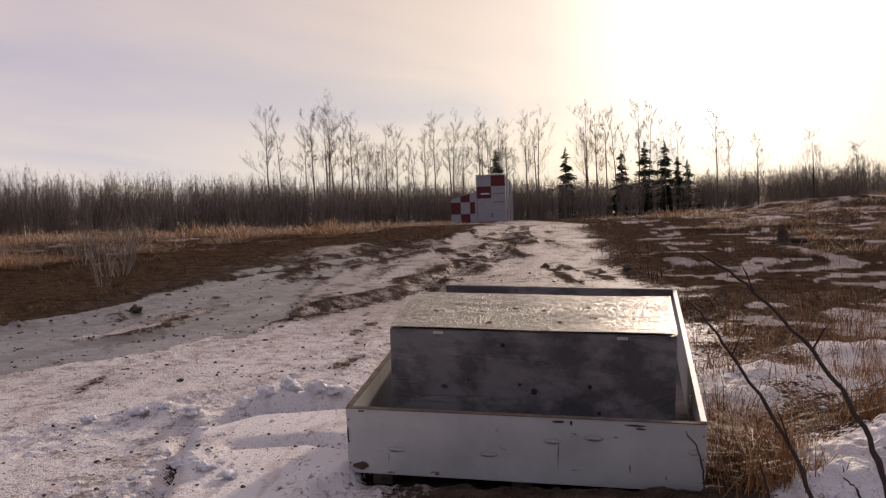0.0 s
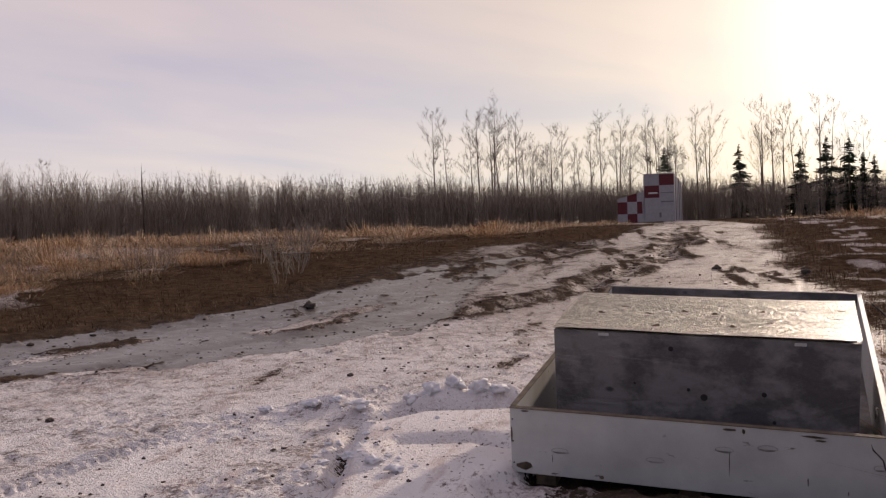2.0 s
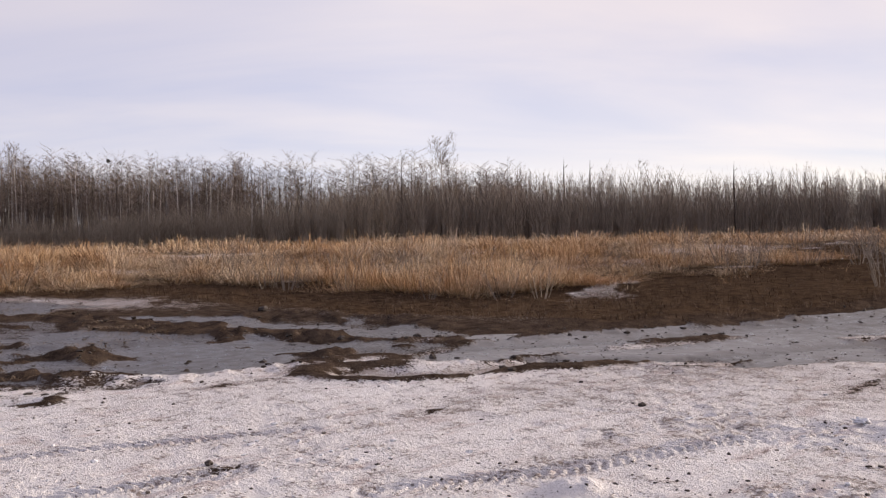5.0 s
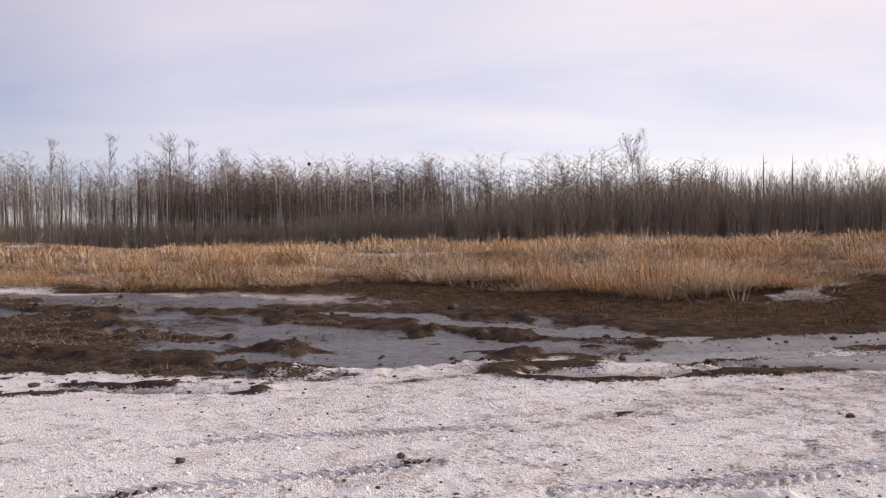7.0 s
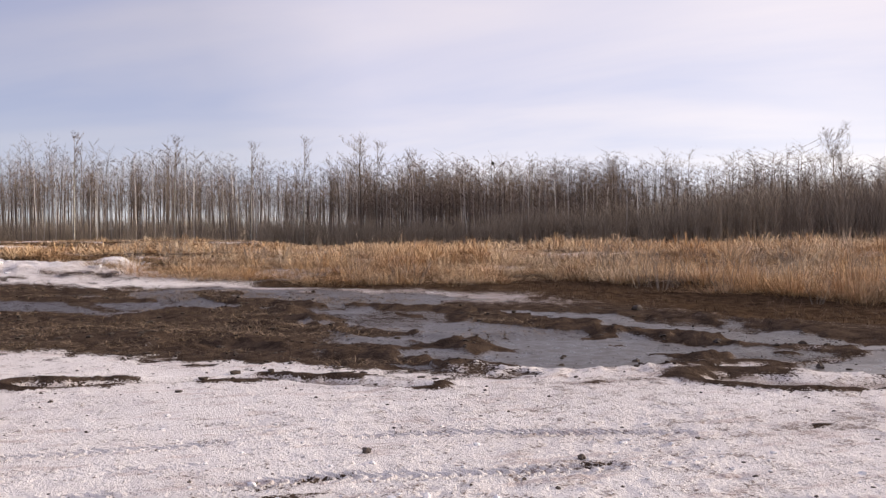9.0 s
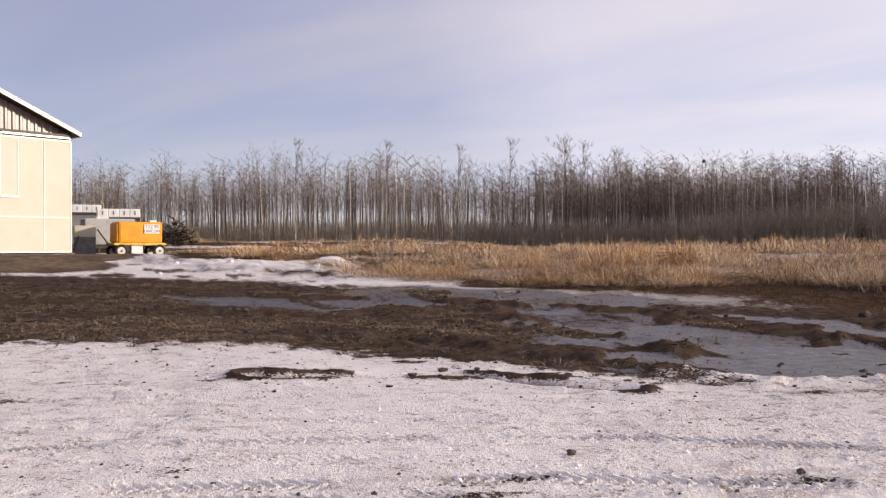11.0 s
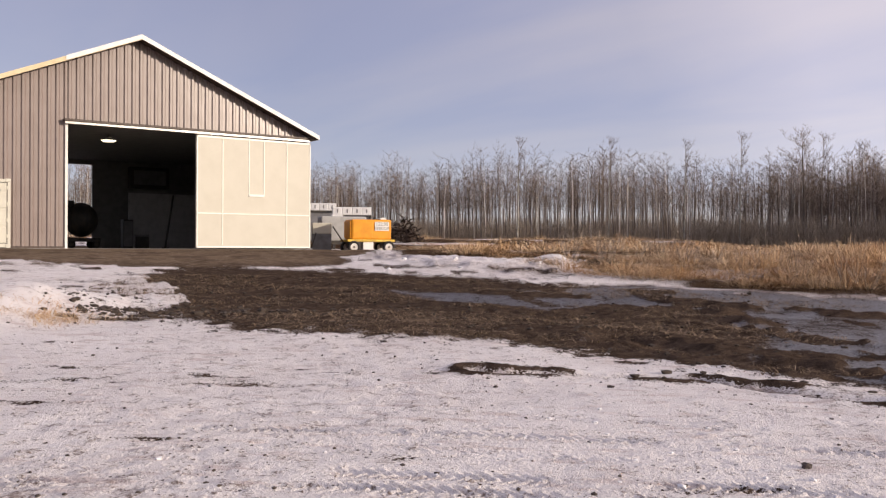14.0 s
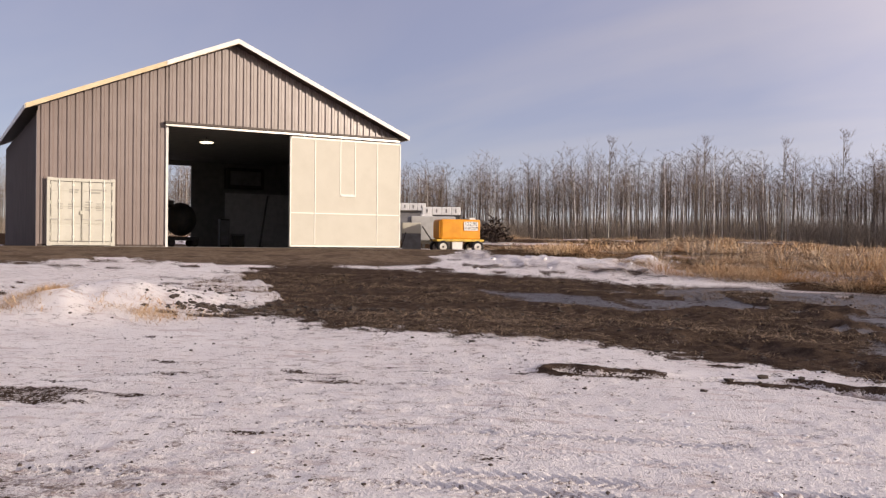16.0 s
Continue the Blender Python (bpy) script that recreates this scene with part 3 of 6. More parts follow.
def land(x, y):
    """Height, and the cover of the ground: snow, ice, grass and dirt."""
    x, y = np.asarray(x, float), np.asarray(y, float)
    r = np.hypot(x, y)
    z = lie(x, y)
    wx, wy = x + 1.3 * (fbm(x, y, 0.55, 4, 1) - 0.5), y + 1.3 * (fbm(x, y, 0.55, 4, 5) - 0.5)
    yard = sdf_poly(wx, wy, YARD)
    mud = sdf_poly(wx, wy, MUD)
    pad = sdf_poly(wx, wy, GRAVEL_PAD)
    ice = smooth01(0.5 - sdf_poly(wx, wy, ICE_LANE) / 0.8) * (0.25 + 0.85 * smooth01((fbm((x - 0.3 * y) * 2.0, y * 0.6, 1.0, 4, 37) - 0.33) / 0.2))
    n_mid, n_small, n_big = fbm(x, y, 1.6, 4, 9), fbm(x, y, 7.0, 3, 12), fbm(x, y, 0.22, 3, 15)
    grass = smooth01(yard / 1.2 + 0.2)
    # snow lies on the trodden yard, thins out in the wheel tracks, and is patchy in the field
    snow = 1.0 - 0.18 * smooth01((r - 7) / 8)
    lane = smooth01((y - 8) / 6) * smooth01((x + 9) / 3)
    snow = snow - lane * (0.08 + 0.26 * smooth01((fbm((x - 0.2 * y) * 3.4, y * 0.9, 1.0, 5, 31) - 0.47) / 0.14) * smooth01((fbm(x, y, 0.25, 3, 32) - 0.34) / 0.2))
    snow = np.where(mud < 1.6, snow * smooth01((mud + 1.2 + 1.2 * (n_small - 0.5) + 1.6 * (n_mid - 0.5)) / 1.9), snow)
    snow = np.where(pad < 0, snow * smooth01(1 + pad / 1.0) + 0.12, snow)
    stripe = sdf_poly(wx, wy, [(-12.6, -6), (-14.5, -12), (-19, -16), (-24, -14), (-22, -10), (-15.5, -5.8)])
    snow = np.where(stripe < 0, np.maximum(snow, 0.45 + 0.5 * smooth01((n_mid - 0.40) / 0.15)), snow)
    bank = sdf_poly(wx, wy, [(-21.5, 0.6), (-23.4, -3.2), (-27.5, -6.0), (-31, -5.8), (-29, -2.6), (-26, 0.6), (-23.5, 1.4)])
    snow = np.where(bank < 0, 0.28 + 0.5 * smooth01((fbm(x * 1.3, y * 0.7, 1.6, 4, 77) - 0.36) / 0.2), snow)
    bare = np.exp(-((yard + 0.8) / 1.6) ** 2) * smooth01((-x - 2) / 3) * (1 - smooth01((-x - 13.5) / 3))
    snow = snow * (1 - 0.85 * bare)
    edge_snow = np.exp(-((yard + 0.4) / 0.32) ** 2) * smooth01((-x - 12) / 4) * 0.60 * smooth01((n_mid - 0.36) / 0.12)
    snow = np.maximum(snow, edge_snow)
    patch = smooth01((fbm(x, y, 0.24, 4, 21) - 0.57) / 0.10) * (0.25 + 0.6 * smooth01((r - 16) / 12))
    right = smooth01((x - 1.2 - 0.12 * y) / 1.5) * smooth01((y - 2) / 2)
    patch = patch * (1 - 0.9 * right) * (1 - 0.9 * smooth01((x + 15) / 5) * smooth01((62 - y) / 10)) * (1 - smooth01((r - 78) / 20))
    patch = np.maximum(patch, right * smooth01((n_mid - 0.36 - np.minimum(0.011 * r, 0.18)) / 0.10) * smooth01((75 - r) / 20) * 0.95)
    bits = smooth01((fbm(x, y, 0.8, 4, 24) - 0.66) / 0.04) * smooth01((yard - 2.5) / 2) * smooth01((45 - r) / 8) * smooth01((-x - 2) / 3)
    patch = np.maximum(patch, 0.62 * bits)
    hill = smooth01((x - 15) / 5) * smooth01((y - 36) / 8) * smooth01((70 - y) / 20)
    patch = np.maximum(patch, hill * smooth01((n_mid - 0.40) / 0.12))
    snow = snow * (1 - grass) + patch * grass
    streak = fbm(x * 2.6, y * 0.55, 1.0, 4, 35)
    dirt = np.clip(0.30 + 0.5 * smooth01((n_big - 0.40) / 0.25) + 0.9 * (streak - 0.42) + 0.5 * lane, 0, 1) * (1 - 0.75 * smooth01((-x - 2.5) / 3) * smooth01((5 - y) / 5))
    snow = snow - 0.62 * smooth01((streak - 0.66) / 0.08) * smooth01((fbm(x, y, 1.3, 3, 36) - 0.42) / 0.1) * (1 - grass)
    # small relief
    rough = 0.6 + 0.65 * smooth01((n_big - 0.35) / 0.2)
    dr = smooth01(-sdf_poly(x, y, DRIFT) / 0.10 + 0.3)
    rough = rough * (1 - 0.75 * dr)
    rough = rough * (1 - 0.4 * smooth01((-x - 2.5) / 2) * smooth01((7 - r) / 2))
    z = z + 0.035 * (n_mid - 0.5) * rough + 0.022 * (n_small - 0.5) * rough
    near = smooth01((15 - r) / 6)
    crust = fbm(x, y, 0.8, 3, 54)
    z = z + near * (1 - 0.8 * dr) * (0.010 + 0.034 * smooth01((crust - 0.45) / 0.2) * (1 - 0.6 * smooth01((-x - 2.5) / 2))) * (fbm(x * 1.3, y * 0.8, 17.0, 3, 52) - 0.5)
    z = z + grass * (0.25 * (fbm(x, y, 0.16, 3, 40) - 0.5) + 0.12 * (fbm(x, y, 0.9, 3, 43) - 0.5)) * smooth01((r - 5) / 8)
    z = z + 0.7 * hill
    heap = smooth01(-bank / 1.2)
    z = z + heap * (0.22 * (fbm(x, y, 2.4, 3, 101) - 0.35) + 0.16 * (fbm(x, y, 6.0, 3, 104) - 0.5))
    dirt = np.maximum(dirt, 0.75 * heap)
    inmud = smooth01(-mud / 0.8)
    z = z + inmud * (0.08 * (fbm(x, y, 0.9, 4, 60) - 0.5) + 0.07 * (fbm(x, y, 3.4, 3, 63) - 0.5) + 0.05 * (fbm(x, y, 9.0, 3, 65) - 0.5))
    mound = np.exp(-(((x + 12.4) / 2.2) ** 2 + ((y + 2.2) / 3.4) ** 2))
    z = z + 0.08 * mound
    for pts, w in RUTS:
        d, s = along(wx, wy, pts)
        k = np.exp(-((d / w) ** 2))
        lip = np.exp(-(((d - 1.9 * w) / (0.7 * w)) ** 2))
        z = z - 0.06 * k * (0.5 + n_mid) + 0.06 * lip * n_mid
        snow = snow - (1.1 - 0.55 * smooth01((y - 8) / 3)) * lip * smooth01((n_mid - 0.40) / 0.12) * np.where(r < 60, 1, 0)
        snow = snow - 0.3 * k
        dirt = np.maximum(dirt, k)
    water = np.zeros_like(z)
    for pts, clear in zip(PUDDLES, (1.0, 0.54, 0.6, 0.5)):
        d = sdf_poly(wx, wy, pts)
        k = smooth01(0.5 - d / 0.5)
        flat = lie(x, y) - 0.05
        z = z * (1 - k) + flat * k + 0.035 * np.exp(-(((d - 0.4) / 0.25) ** 2)) * n_small * 2
        bar = (0.3 if clear == 0.6 else 1.0) * smooth01((fbm(x * 0.9 + y * 0.5, y * 1.6 - x * 0.8, 1.3, 4, 118) - 0.56) / 0.05)
        z = z + 0.05 * bar * k * n_small
        k = k * (1 - bar)
        water = np.maximum(water, k * clear)
        dirt = np.maximum(dirt, k)
        snow = snow * (1 - 0.85 * k)
    wet = smooth01(0.5 - sdf_poly(wx, wy, WET) / 1.0)
    film = wet * smooth01((fbm(x * 0.75 + y * 0.55, y * 1.5 - x * 1.0, 0.8, 4, 111) - 0.41) / 0.10)
    dirt = np.maximum(dirt, film)
    z = z - film * 0.03
    ice = np.maximum(ice, np.maximum(water, 0.66 * film))
    z = np.where(ice > 0.5, z * 0.35 + (lie(x, y) - 0.02) * 0.65, z)
    snow = np.where(ice > 0.4, np.minimum(snow, 0.55), snow)
    for i, (pts, w) in enumerate(TREADS):
        d, s = along(x, y, pts)
        k = smooth01((w - d) / 0.05) * smooth01((fbm(x, y, 0.9, 3, 95) - 0.34) / 0.14)
        lug = 0.5 + 0.5 * np.sin((s + 0.9 * d) * 2 * math.pi / 0.08)
        z = z - k * (0.006 + (0.022 if i < 4 else 0.009) * smooth01((lug - 0.3) / 0.4) * (0.4 + fbm(x, y, 3.0, 2, 96))) + 0.008 * k * fbm(x, y, 9.0, 2, 97)
    snow = snow + 0.5 * dr
    scoop, _ = along(x, y, [(-1.1, 4.85), (-0.75, 4.92), (-0.48, 4.78)])
    z = z + dr * 0.08 - 0.07 * np.exp(-((scoop / 0.09) ** 2))
    # snow thinned to dark ground along the scoop, painting in its shadow crescent
    snow = snow - 1.1 * np.exp(-((scoop / 0.075) ** 2)) * smooth01((n_small - 0.3) / 0.2)
    dirt = dirt * (1 - dr)
    for cx, cy, cr, ch in CLUMPS:
        q = np.hypot(x - cx, y - cy) / cr
        k = np.exp(-(q**2) * 1.3)
        z = z + ch * k * (0.55 + 0.9 * fbm(x, y, 2.2 / cr, 3, 90))
        snow = snow + k * 0.8
        dirt = dirt * (1 - k)
        ice = ice * (1 - smooth01(k))
    hole = np.exp(-(((x + 1.12) / 0.26) ** 2 + ((y - 5.86) / 0.12) ** 2))
    z = z - 0.20 * hole
    trench, _ = along(x, y, [(-1.34, 4.2), (-1.56, 5.35), (-1.3, 7.2)])
    tk = np.exp(-((trench / 0.06) ** 2)) * smooth01((5.6 - y) / 0.5)
    z = z - 0.09 * tk
    # the shadow line at the drift's edge is put in as bared soil
    snow = snow - 0.75 * tk
    # the rise under the tilted crate
    lx = (x + 0.49) * math.cos(radians(-11.1)) + (y - 4.37) * math.sin(radians(-11.1))
    ly = -(x + 0.49) * math.sin(radians(-11.1)) + (y - 4.37) * math.cos(radians(-11.1))
    inside = smooth01(np.minimum(np.minimum(lx, 1.65 - lx), np.minimum(ly + 0.05, 2.44 - ly)) / 0.12 + 0.2)
    z = z * (1 - inside) + inside * (np.clip(0.165 * ly - 0.043 * lx, -0.05, 1) - 0.05)
    snow = snow * (1 - 0.9 * inside)
    # strip of dark soil before the crate, which also stands in for its shadow
    shade_soil = smooth01((0.45 - np.abs(ly + 0.12 + 0.2 * (n_mid - 0.5))) / 0.2) * smooth01((lx - 0.25) / 0.3) * smooth01((2.0 - lx) / 0.2)
    snow = snow * (1 - shade_soil)
    dirt = np.maximum(dirt, shade_soil)
    dry = smooth01(-pad / 2.0) * (1 - grass) * smooth01(0.3 + 1.4 * (n_mid - 0.2))
    muck = np.maximum(lane * smooth01((r - 9) / 6), 0.55 * smooth01((y - 5.5) / 3) * smooth01((x + 7) / 3)) * (1 - grass) * (1 - dr)
    return z, np.clip(snow, 0, 1), np.clip(ice, 0, 1), np.clip(grass, 0, 1), np.clip(dirt, 0, 1), dry, np.clip(muck, 0, 1)


def ground_height(x, y):
    return land(np.atleast_1d(np.asarray(x, float)), np.atleast_1d(np.asarray(y, float)))[0]


def make_ground():
    rings, r = [0.05] + [0.12 * k for k in range(1, 27)], 3.24
    while r < 42:
        rings.append(r)
        r += max(0.016, min(r * r * 0.00135, 0.02 + 0.035 * max(r - 6.5, 0)))
    while r < 3500:
        rings.append(r)
        r *= 1.05 if r > 90 else 1.025
    rings = np.array(rings)
    az = np.radians(np.concatenate([np.arange(-32, 132, 0.23), np.arange(132, 328, 4.0)]))
    A, R = np.meshgrid(az, rings)
    x, y = (-np.sin(A) * R).ravel(), (np.cos(A) * R).ravel()
    z, snow, ice, grass, dirt, dry, muck = land(x, y)
    na, nr = len(az), len(rings)
    i, j = np.meshgrid(np.arange(nr - 1), np.arange(na), indexing="ij")
    a, b = i * na + j, i * na + (j + 1) % na
    c, d = a + na, b + na
    tris = np.concatenate([np.stack([a, b, d], -1).reshape(-1, 3), np.stack([a, d, c], -1).reshape(-1, 3)])[:, ::-1]
    tris = np.concatenate([tris, [(0, k, k + 1) for k in range(1, na - 1)]])
    me = mesh_of("ground", np.stack([x, y, z], -1), tris, [GROUND], smooth=True)
    for name, val in (("snow", snow), ("ice", ice), ("grass", grass), ("dirt", dirt), ("dry", dry), ("muck", muck)):
        at = me.attributes.new(name, "FLOAT", "POINT")
        at.data.foreach_set("value", val.astype(np.float32))
    tagged(new("ground", me), "snowy gravel yard with mud, frozen puddles and dead grass", "ground", kind="structure")


make_ground()


# ---- hangar ----
HANGAR = pose(-30.7, -21.7, 1.13, 0, 0, 130.75)
HW, HD, EAVE, RISE = 15.0, 15.2, 5.0, 0.4386


def roof_z(s):
    return EAVE + RISE * 7.5 - (RISE - (0.025 if s < 7.5 else 0)) * abs(s - 7.5)


def rib_profile(s0, s1, pitch=0.305):
    """x and depth of a ribbed sheet."""
    out, s = [], s0
    while s < s1 - 1e-6:
        for a, d in ((0.0, 0.0), (0.07, 0.0), (0.115, -0.055), (0.20, -0.055), (0.245, 0.0)):
            if s + a < s1:
                out.append((s + a, d))
        s += pitch
    out.append((s1, 0.0))
    return out


def sheet_bm(prof, bottom, top, at):
    """A folded sheet from a profile; at(x, depth, z) gives the place."""
    bm = bmesh.new()
    rows = [(bm.verts.new(at(x, d, bottom(x))), bm.verts.new(at(x, d, top(x)))) for x, d in prof]
    for (a, b), (c, d) in zip(rows, rows[1:]):
        bm.faces.new((a, c, d, b))
    return bm


def make_hangar():
    h = thing("hangar", HANGAR, "brown ribbed metal hangar with open sliding door", "hangar")
    front = lambda s, d, z: (s, d, z)
    spans = [(0.0, 4.72, lambda s: 0.05, 1.22), (4.72, 15.0, lambda s: 4.86, 1.22)]
    for s0, s1, low, width in spans:
        a = s0
        while a < s1 - 0.05:
            b = min(a + width, s1)
            part("siding_panel", sheet_bm(rib_profile(a, b), low, lambda s: roof_z(s) + 0.10, front), SIDING, h)
            a = b
    part("siding_panel", sheet_bm(rib_profile(9.9, 15.0), lambda s: 0.05, lambda s: 4.9, lambda s, d, z: (s, d + 0.02, z)), SIDING, h)
    for x0, name in ((0.0, "side_wall"), (HW, "side_wall")):
        sgn = 1 if x0 == 0 else -1
        a = 0.0
        while a < HD - 0.05:
            b = min(a + 3.05, HD)
            part("side_siding", sheet_bm(rib_profile(a, b), lambda s: 0.0, lambda s: EAVE, lambda s, d, z: (x0 + sgn * d, s, z)), SHADED_SIDING, h)
            a = b
        part(name, box_bm(min(x0 + sgn * 0.02, x0 + sgn * 0.14), 0.05, 0, max(x0 + sgn * 0.02, x0 + sgn * 0.14), HD, EAVE - 0.02), LINING, h)
    # inner lining of the front, either side of and above the opening
    part("front_lining", box_bm(0.15, 0.03, 0, 4.70, 0.15, 4.8), LINING, h)
    part("front_lining", box_bm(9.95, 0.06, 0, HW - 0.15, 0.17, 4.8), LINING, h)
    part("header_beam", box_bm(0.15, 0.03, 4.88, HW - 0.15, 0.2, 5.3), LINING, h)
    # back wall with a tall gap where its own door stands ajar
    part("back_wall", box_bm(0.15, HD - 0.12, 0, 8.05, HD, EAVE), LINING, h)
    part("back_wall", box_bm(9.5, HD - 0.12, 0, HW - 0.15, HD, EAVE), LINING, h)
    part("back_wall", box_bm(8.05, HD - 0.12, 4.62, 9.5, HD, EAVE), LINING, h)
    part("back_gable", poly_bm([(0, EAVE), (HW, EAVE), (7.5, roof_z(7.5))], HD - 0.1, HD), SIDING, h)
    # roof slopes, ceiling, fascia, soffit
    for sgn in (-1, 1):
        e, top = 7.5 + sgn * (7.98 if sgn < 0 else 7.86), roof_z(7.5) + 0.25
        zl = top - (RISE - (0.025 if sgn < 0 else 0)) * abs(e - 7.5)
        part("roof", poly_bm([(7.5, top), (e, zl), (e, zl - 0.10), (7.5, top - 0.10)], -0.58, HD + 0.4), ROOF, h)
        part("fascia", poly_bm([(7.5, top + 0.02), (e, zl + 0.02), (e, zl - 0.16), (7.5, top - 0.17)], -0.63, -0.585),
             WHITE_TRIM if sgn > 0 else RAW_TRIM, h, "" if sgn > 0 else "unpainted wooden fascia board")
        part("soffit", poly_bm([(7.5, top - 0.13), (e, zl - 0.13), (e, zl - 0.15), (7.5, top - 0.15)], -0.58, -0.04), DARK_TRIM, h)
        part("eave_fascia", box_bm(min(e, e + sgn * 0.03), -0.6, zl - 0.17, max(e, e + sgn * 0.03), HD + 0.4, zl + 0.02), WHITE_TRIM, h)
    mid = poly_bm([(7.48, roof_z(7.5) + 0.28), (4.6, roof_z(4.6) + 0.28), (4.6, roof_z(4.6) + 0.10), (7.48, roof_z(7.5) + 0.09)], -0.66, -0.632)
    part("fascia", mid, WHITE_TRIM, h, "white painted fascia board")
    part("inner_ceiling", box_bm(0.15, 0.2, 4.9, HW - 0.15, HD - 0.12, 5.0), LINING, h)
    part("corner_trim", box_bm(-0.05, -0.05, 0, 0.07, 0.05, EAVE + 0.1), SIDING, h)
    part("door_jamb", box_bm(4.70, -0.09, 0, 4.80, 0.05, 4.86, 0.008), WHITE_TRIM, h, "white door jamb")
    part("slab", box_bm(0.1, -0.25, -0.5, HW - 0.1, HD, 0.02), CONCRETE, h, "pale concrete floor slab")
    # the track and its cover
    part("track_cover", box_bm(4.62, -0.34, 4.93, HW + 0.1, -0.02, 5.02, 0.01), DARK_TRIM, h, "dark brown track cover")
    part("track", box_bm(4.66, -0.27, 4.84, HW + 0.08, -0.12, 4.925), STEEL, h)
    for s in (10.5, 12.2, 13.1, 14.4):
        part("trolley", cyl_bm((s, -0.20, 4.74), (s, -0.20, 4.86), 0.05, sides=10), STEEL, h)
    # sliding leaf
    leaf = part("sliding_door", box_bm(9.86, -0.24, 0.08, 15.12, -0.12, 4.78, 0.008), CREAM, h, "cream panelled sliding door")
    for s0, s1, z0, z1 in ((9.86, 15.12, 1.50, 1.545), (10.98, 11.02, 1.54, 4.72), (12.16, 12.20, 2.3, 4.72), (12.86, 12.90, 2.3, 4.72), (13.94, 13.98, 1.54, 4.72),
                           (10.98, 11.01, 0.2, 1.5), (13.94, 13.97, 0.2, 1.5), (9.86, 15.12, 0.07, 0.13), (9.86, 15.12, 4.70, 4.78), (9.86, 9.91, 0.08, 4.78), (15.07, 15.12, 0.08, 4.78)):
        part("batten", box_bm(s0, -0.262, z0, s1, -0.236, z1), CREAM_TRIM, leaf)
    part("window_sill", box_bm(12.18, -0.29, 2.28, 12.88, -0.236, 2.38, 0.01), WHITE_TRIM, leaf, "white ledge")
    # foundation trim along the ground
    part("base_trim", box_bm(0.0, -0.06, 0.0, 4.7, -0.01, 0.10), DARK_TRIM, h)


make_hangar()


def make_hangar_lamp():
    t = thing("ceiling_lamp", HANGAR @ pose(7.15, 3.0, 4.66), "glowing lamp hanging from the hangar ceiling", "lamp")
    part("shade", cyl_bm((0, 0, 0), (0, 0, 0.12), 0.34, 0.12, 20), WHITE_TRIM, t)
    part("bulb", cyl_bm((0, 0, -0.05), (0, 0, 0.0), 0.26, 0.31, 20), LAMP, t)
    part("cord", cyl_bm((0, 0, 0.1), (0, 0, 0.3), 0.015, sides=8), DARK_STEEL, t)


def wheel_part(parent, x, y, z, r, w, rim_mat=RIM, axis="y"):
    bm = bmesh.new()
    seg, prof = 24, [(0.62 * r, -w / 2), (0.92 * r, -w / 2), (r, -w * 0.3), (r, w * 0.3), (0.92 * r, w / 2), (0.62 * r, w / 2)]
    rings = []
    for k in range(seg):
        a = 2 * math.pi * k / seg
        rings.append([bm.verts.new((math.cos(a) * q, b, math.sin(a) * q) if axis == "y" else (b, math.cos(a) * q, math.sin(a) * q)) for q, b in prof])
    for k in range(seg):
        n = rings[(k + 1) % seg]
        for i in range(len(prof)):
            j = (i + 1) % len(prof)
            bm.faces.new((rings[k][i], rings[k][j], n[j], n[i]))
    bmesh.ops.recalc_face_normals(bm, faces=bm.faces[:])
    tyre = part("tyre", bm, RUBBER, None, "", True)
    wh = part("wheel", cyl_bm((0, -w * 0.36, 0) if axis == "y" else (-w * 0.36, 0, 0), (0, w * 0.36, 0) if axis == "y" else (w * 0.36, 0, 0), 0.63 * r, sides=24), rim_mat, parent)
    wh.location = (x, y, z)
    tyre.parent = wh
    hub = part("hub", cyl_bm((0, -w * 0.5, 0) if axis == "y" else (-w * 0.5, 0, 0), (0, w * 0.5, 0) if axis == "y" else (w * 0.5, 0, 0), 0.16 * r, sides=12), DARK_STEEL, wh)
    return wh


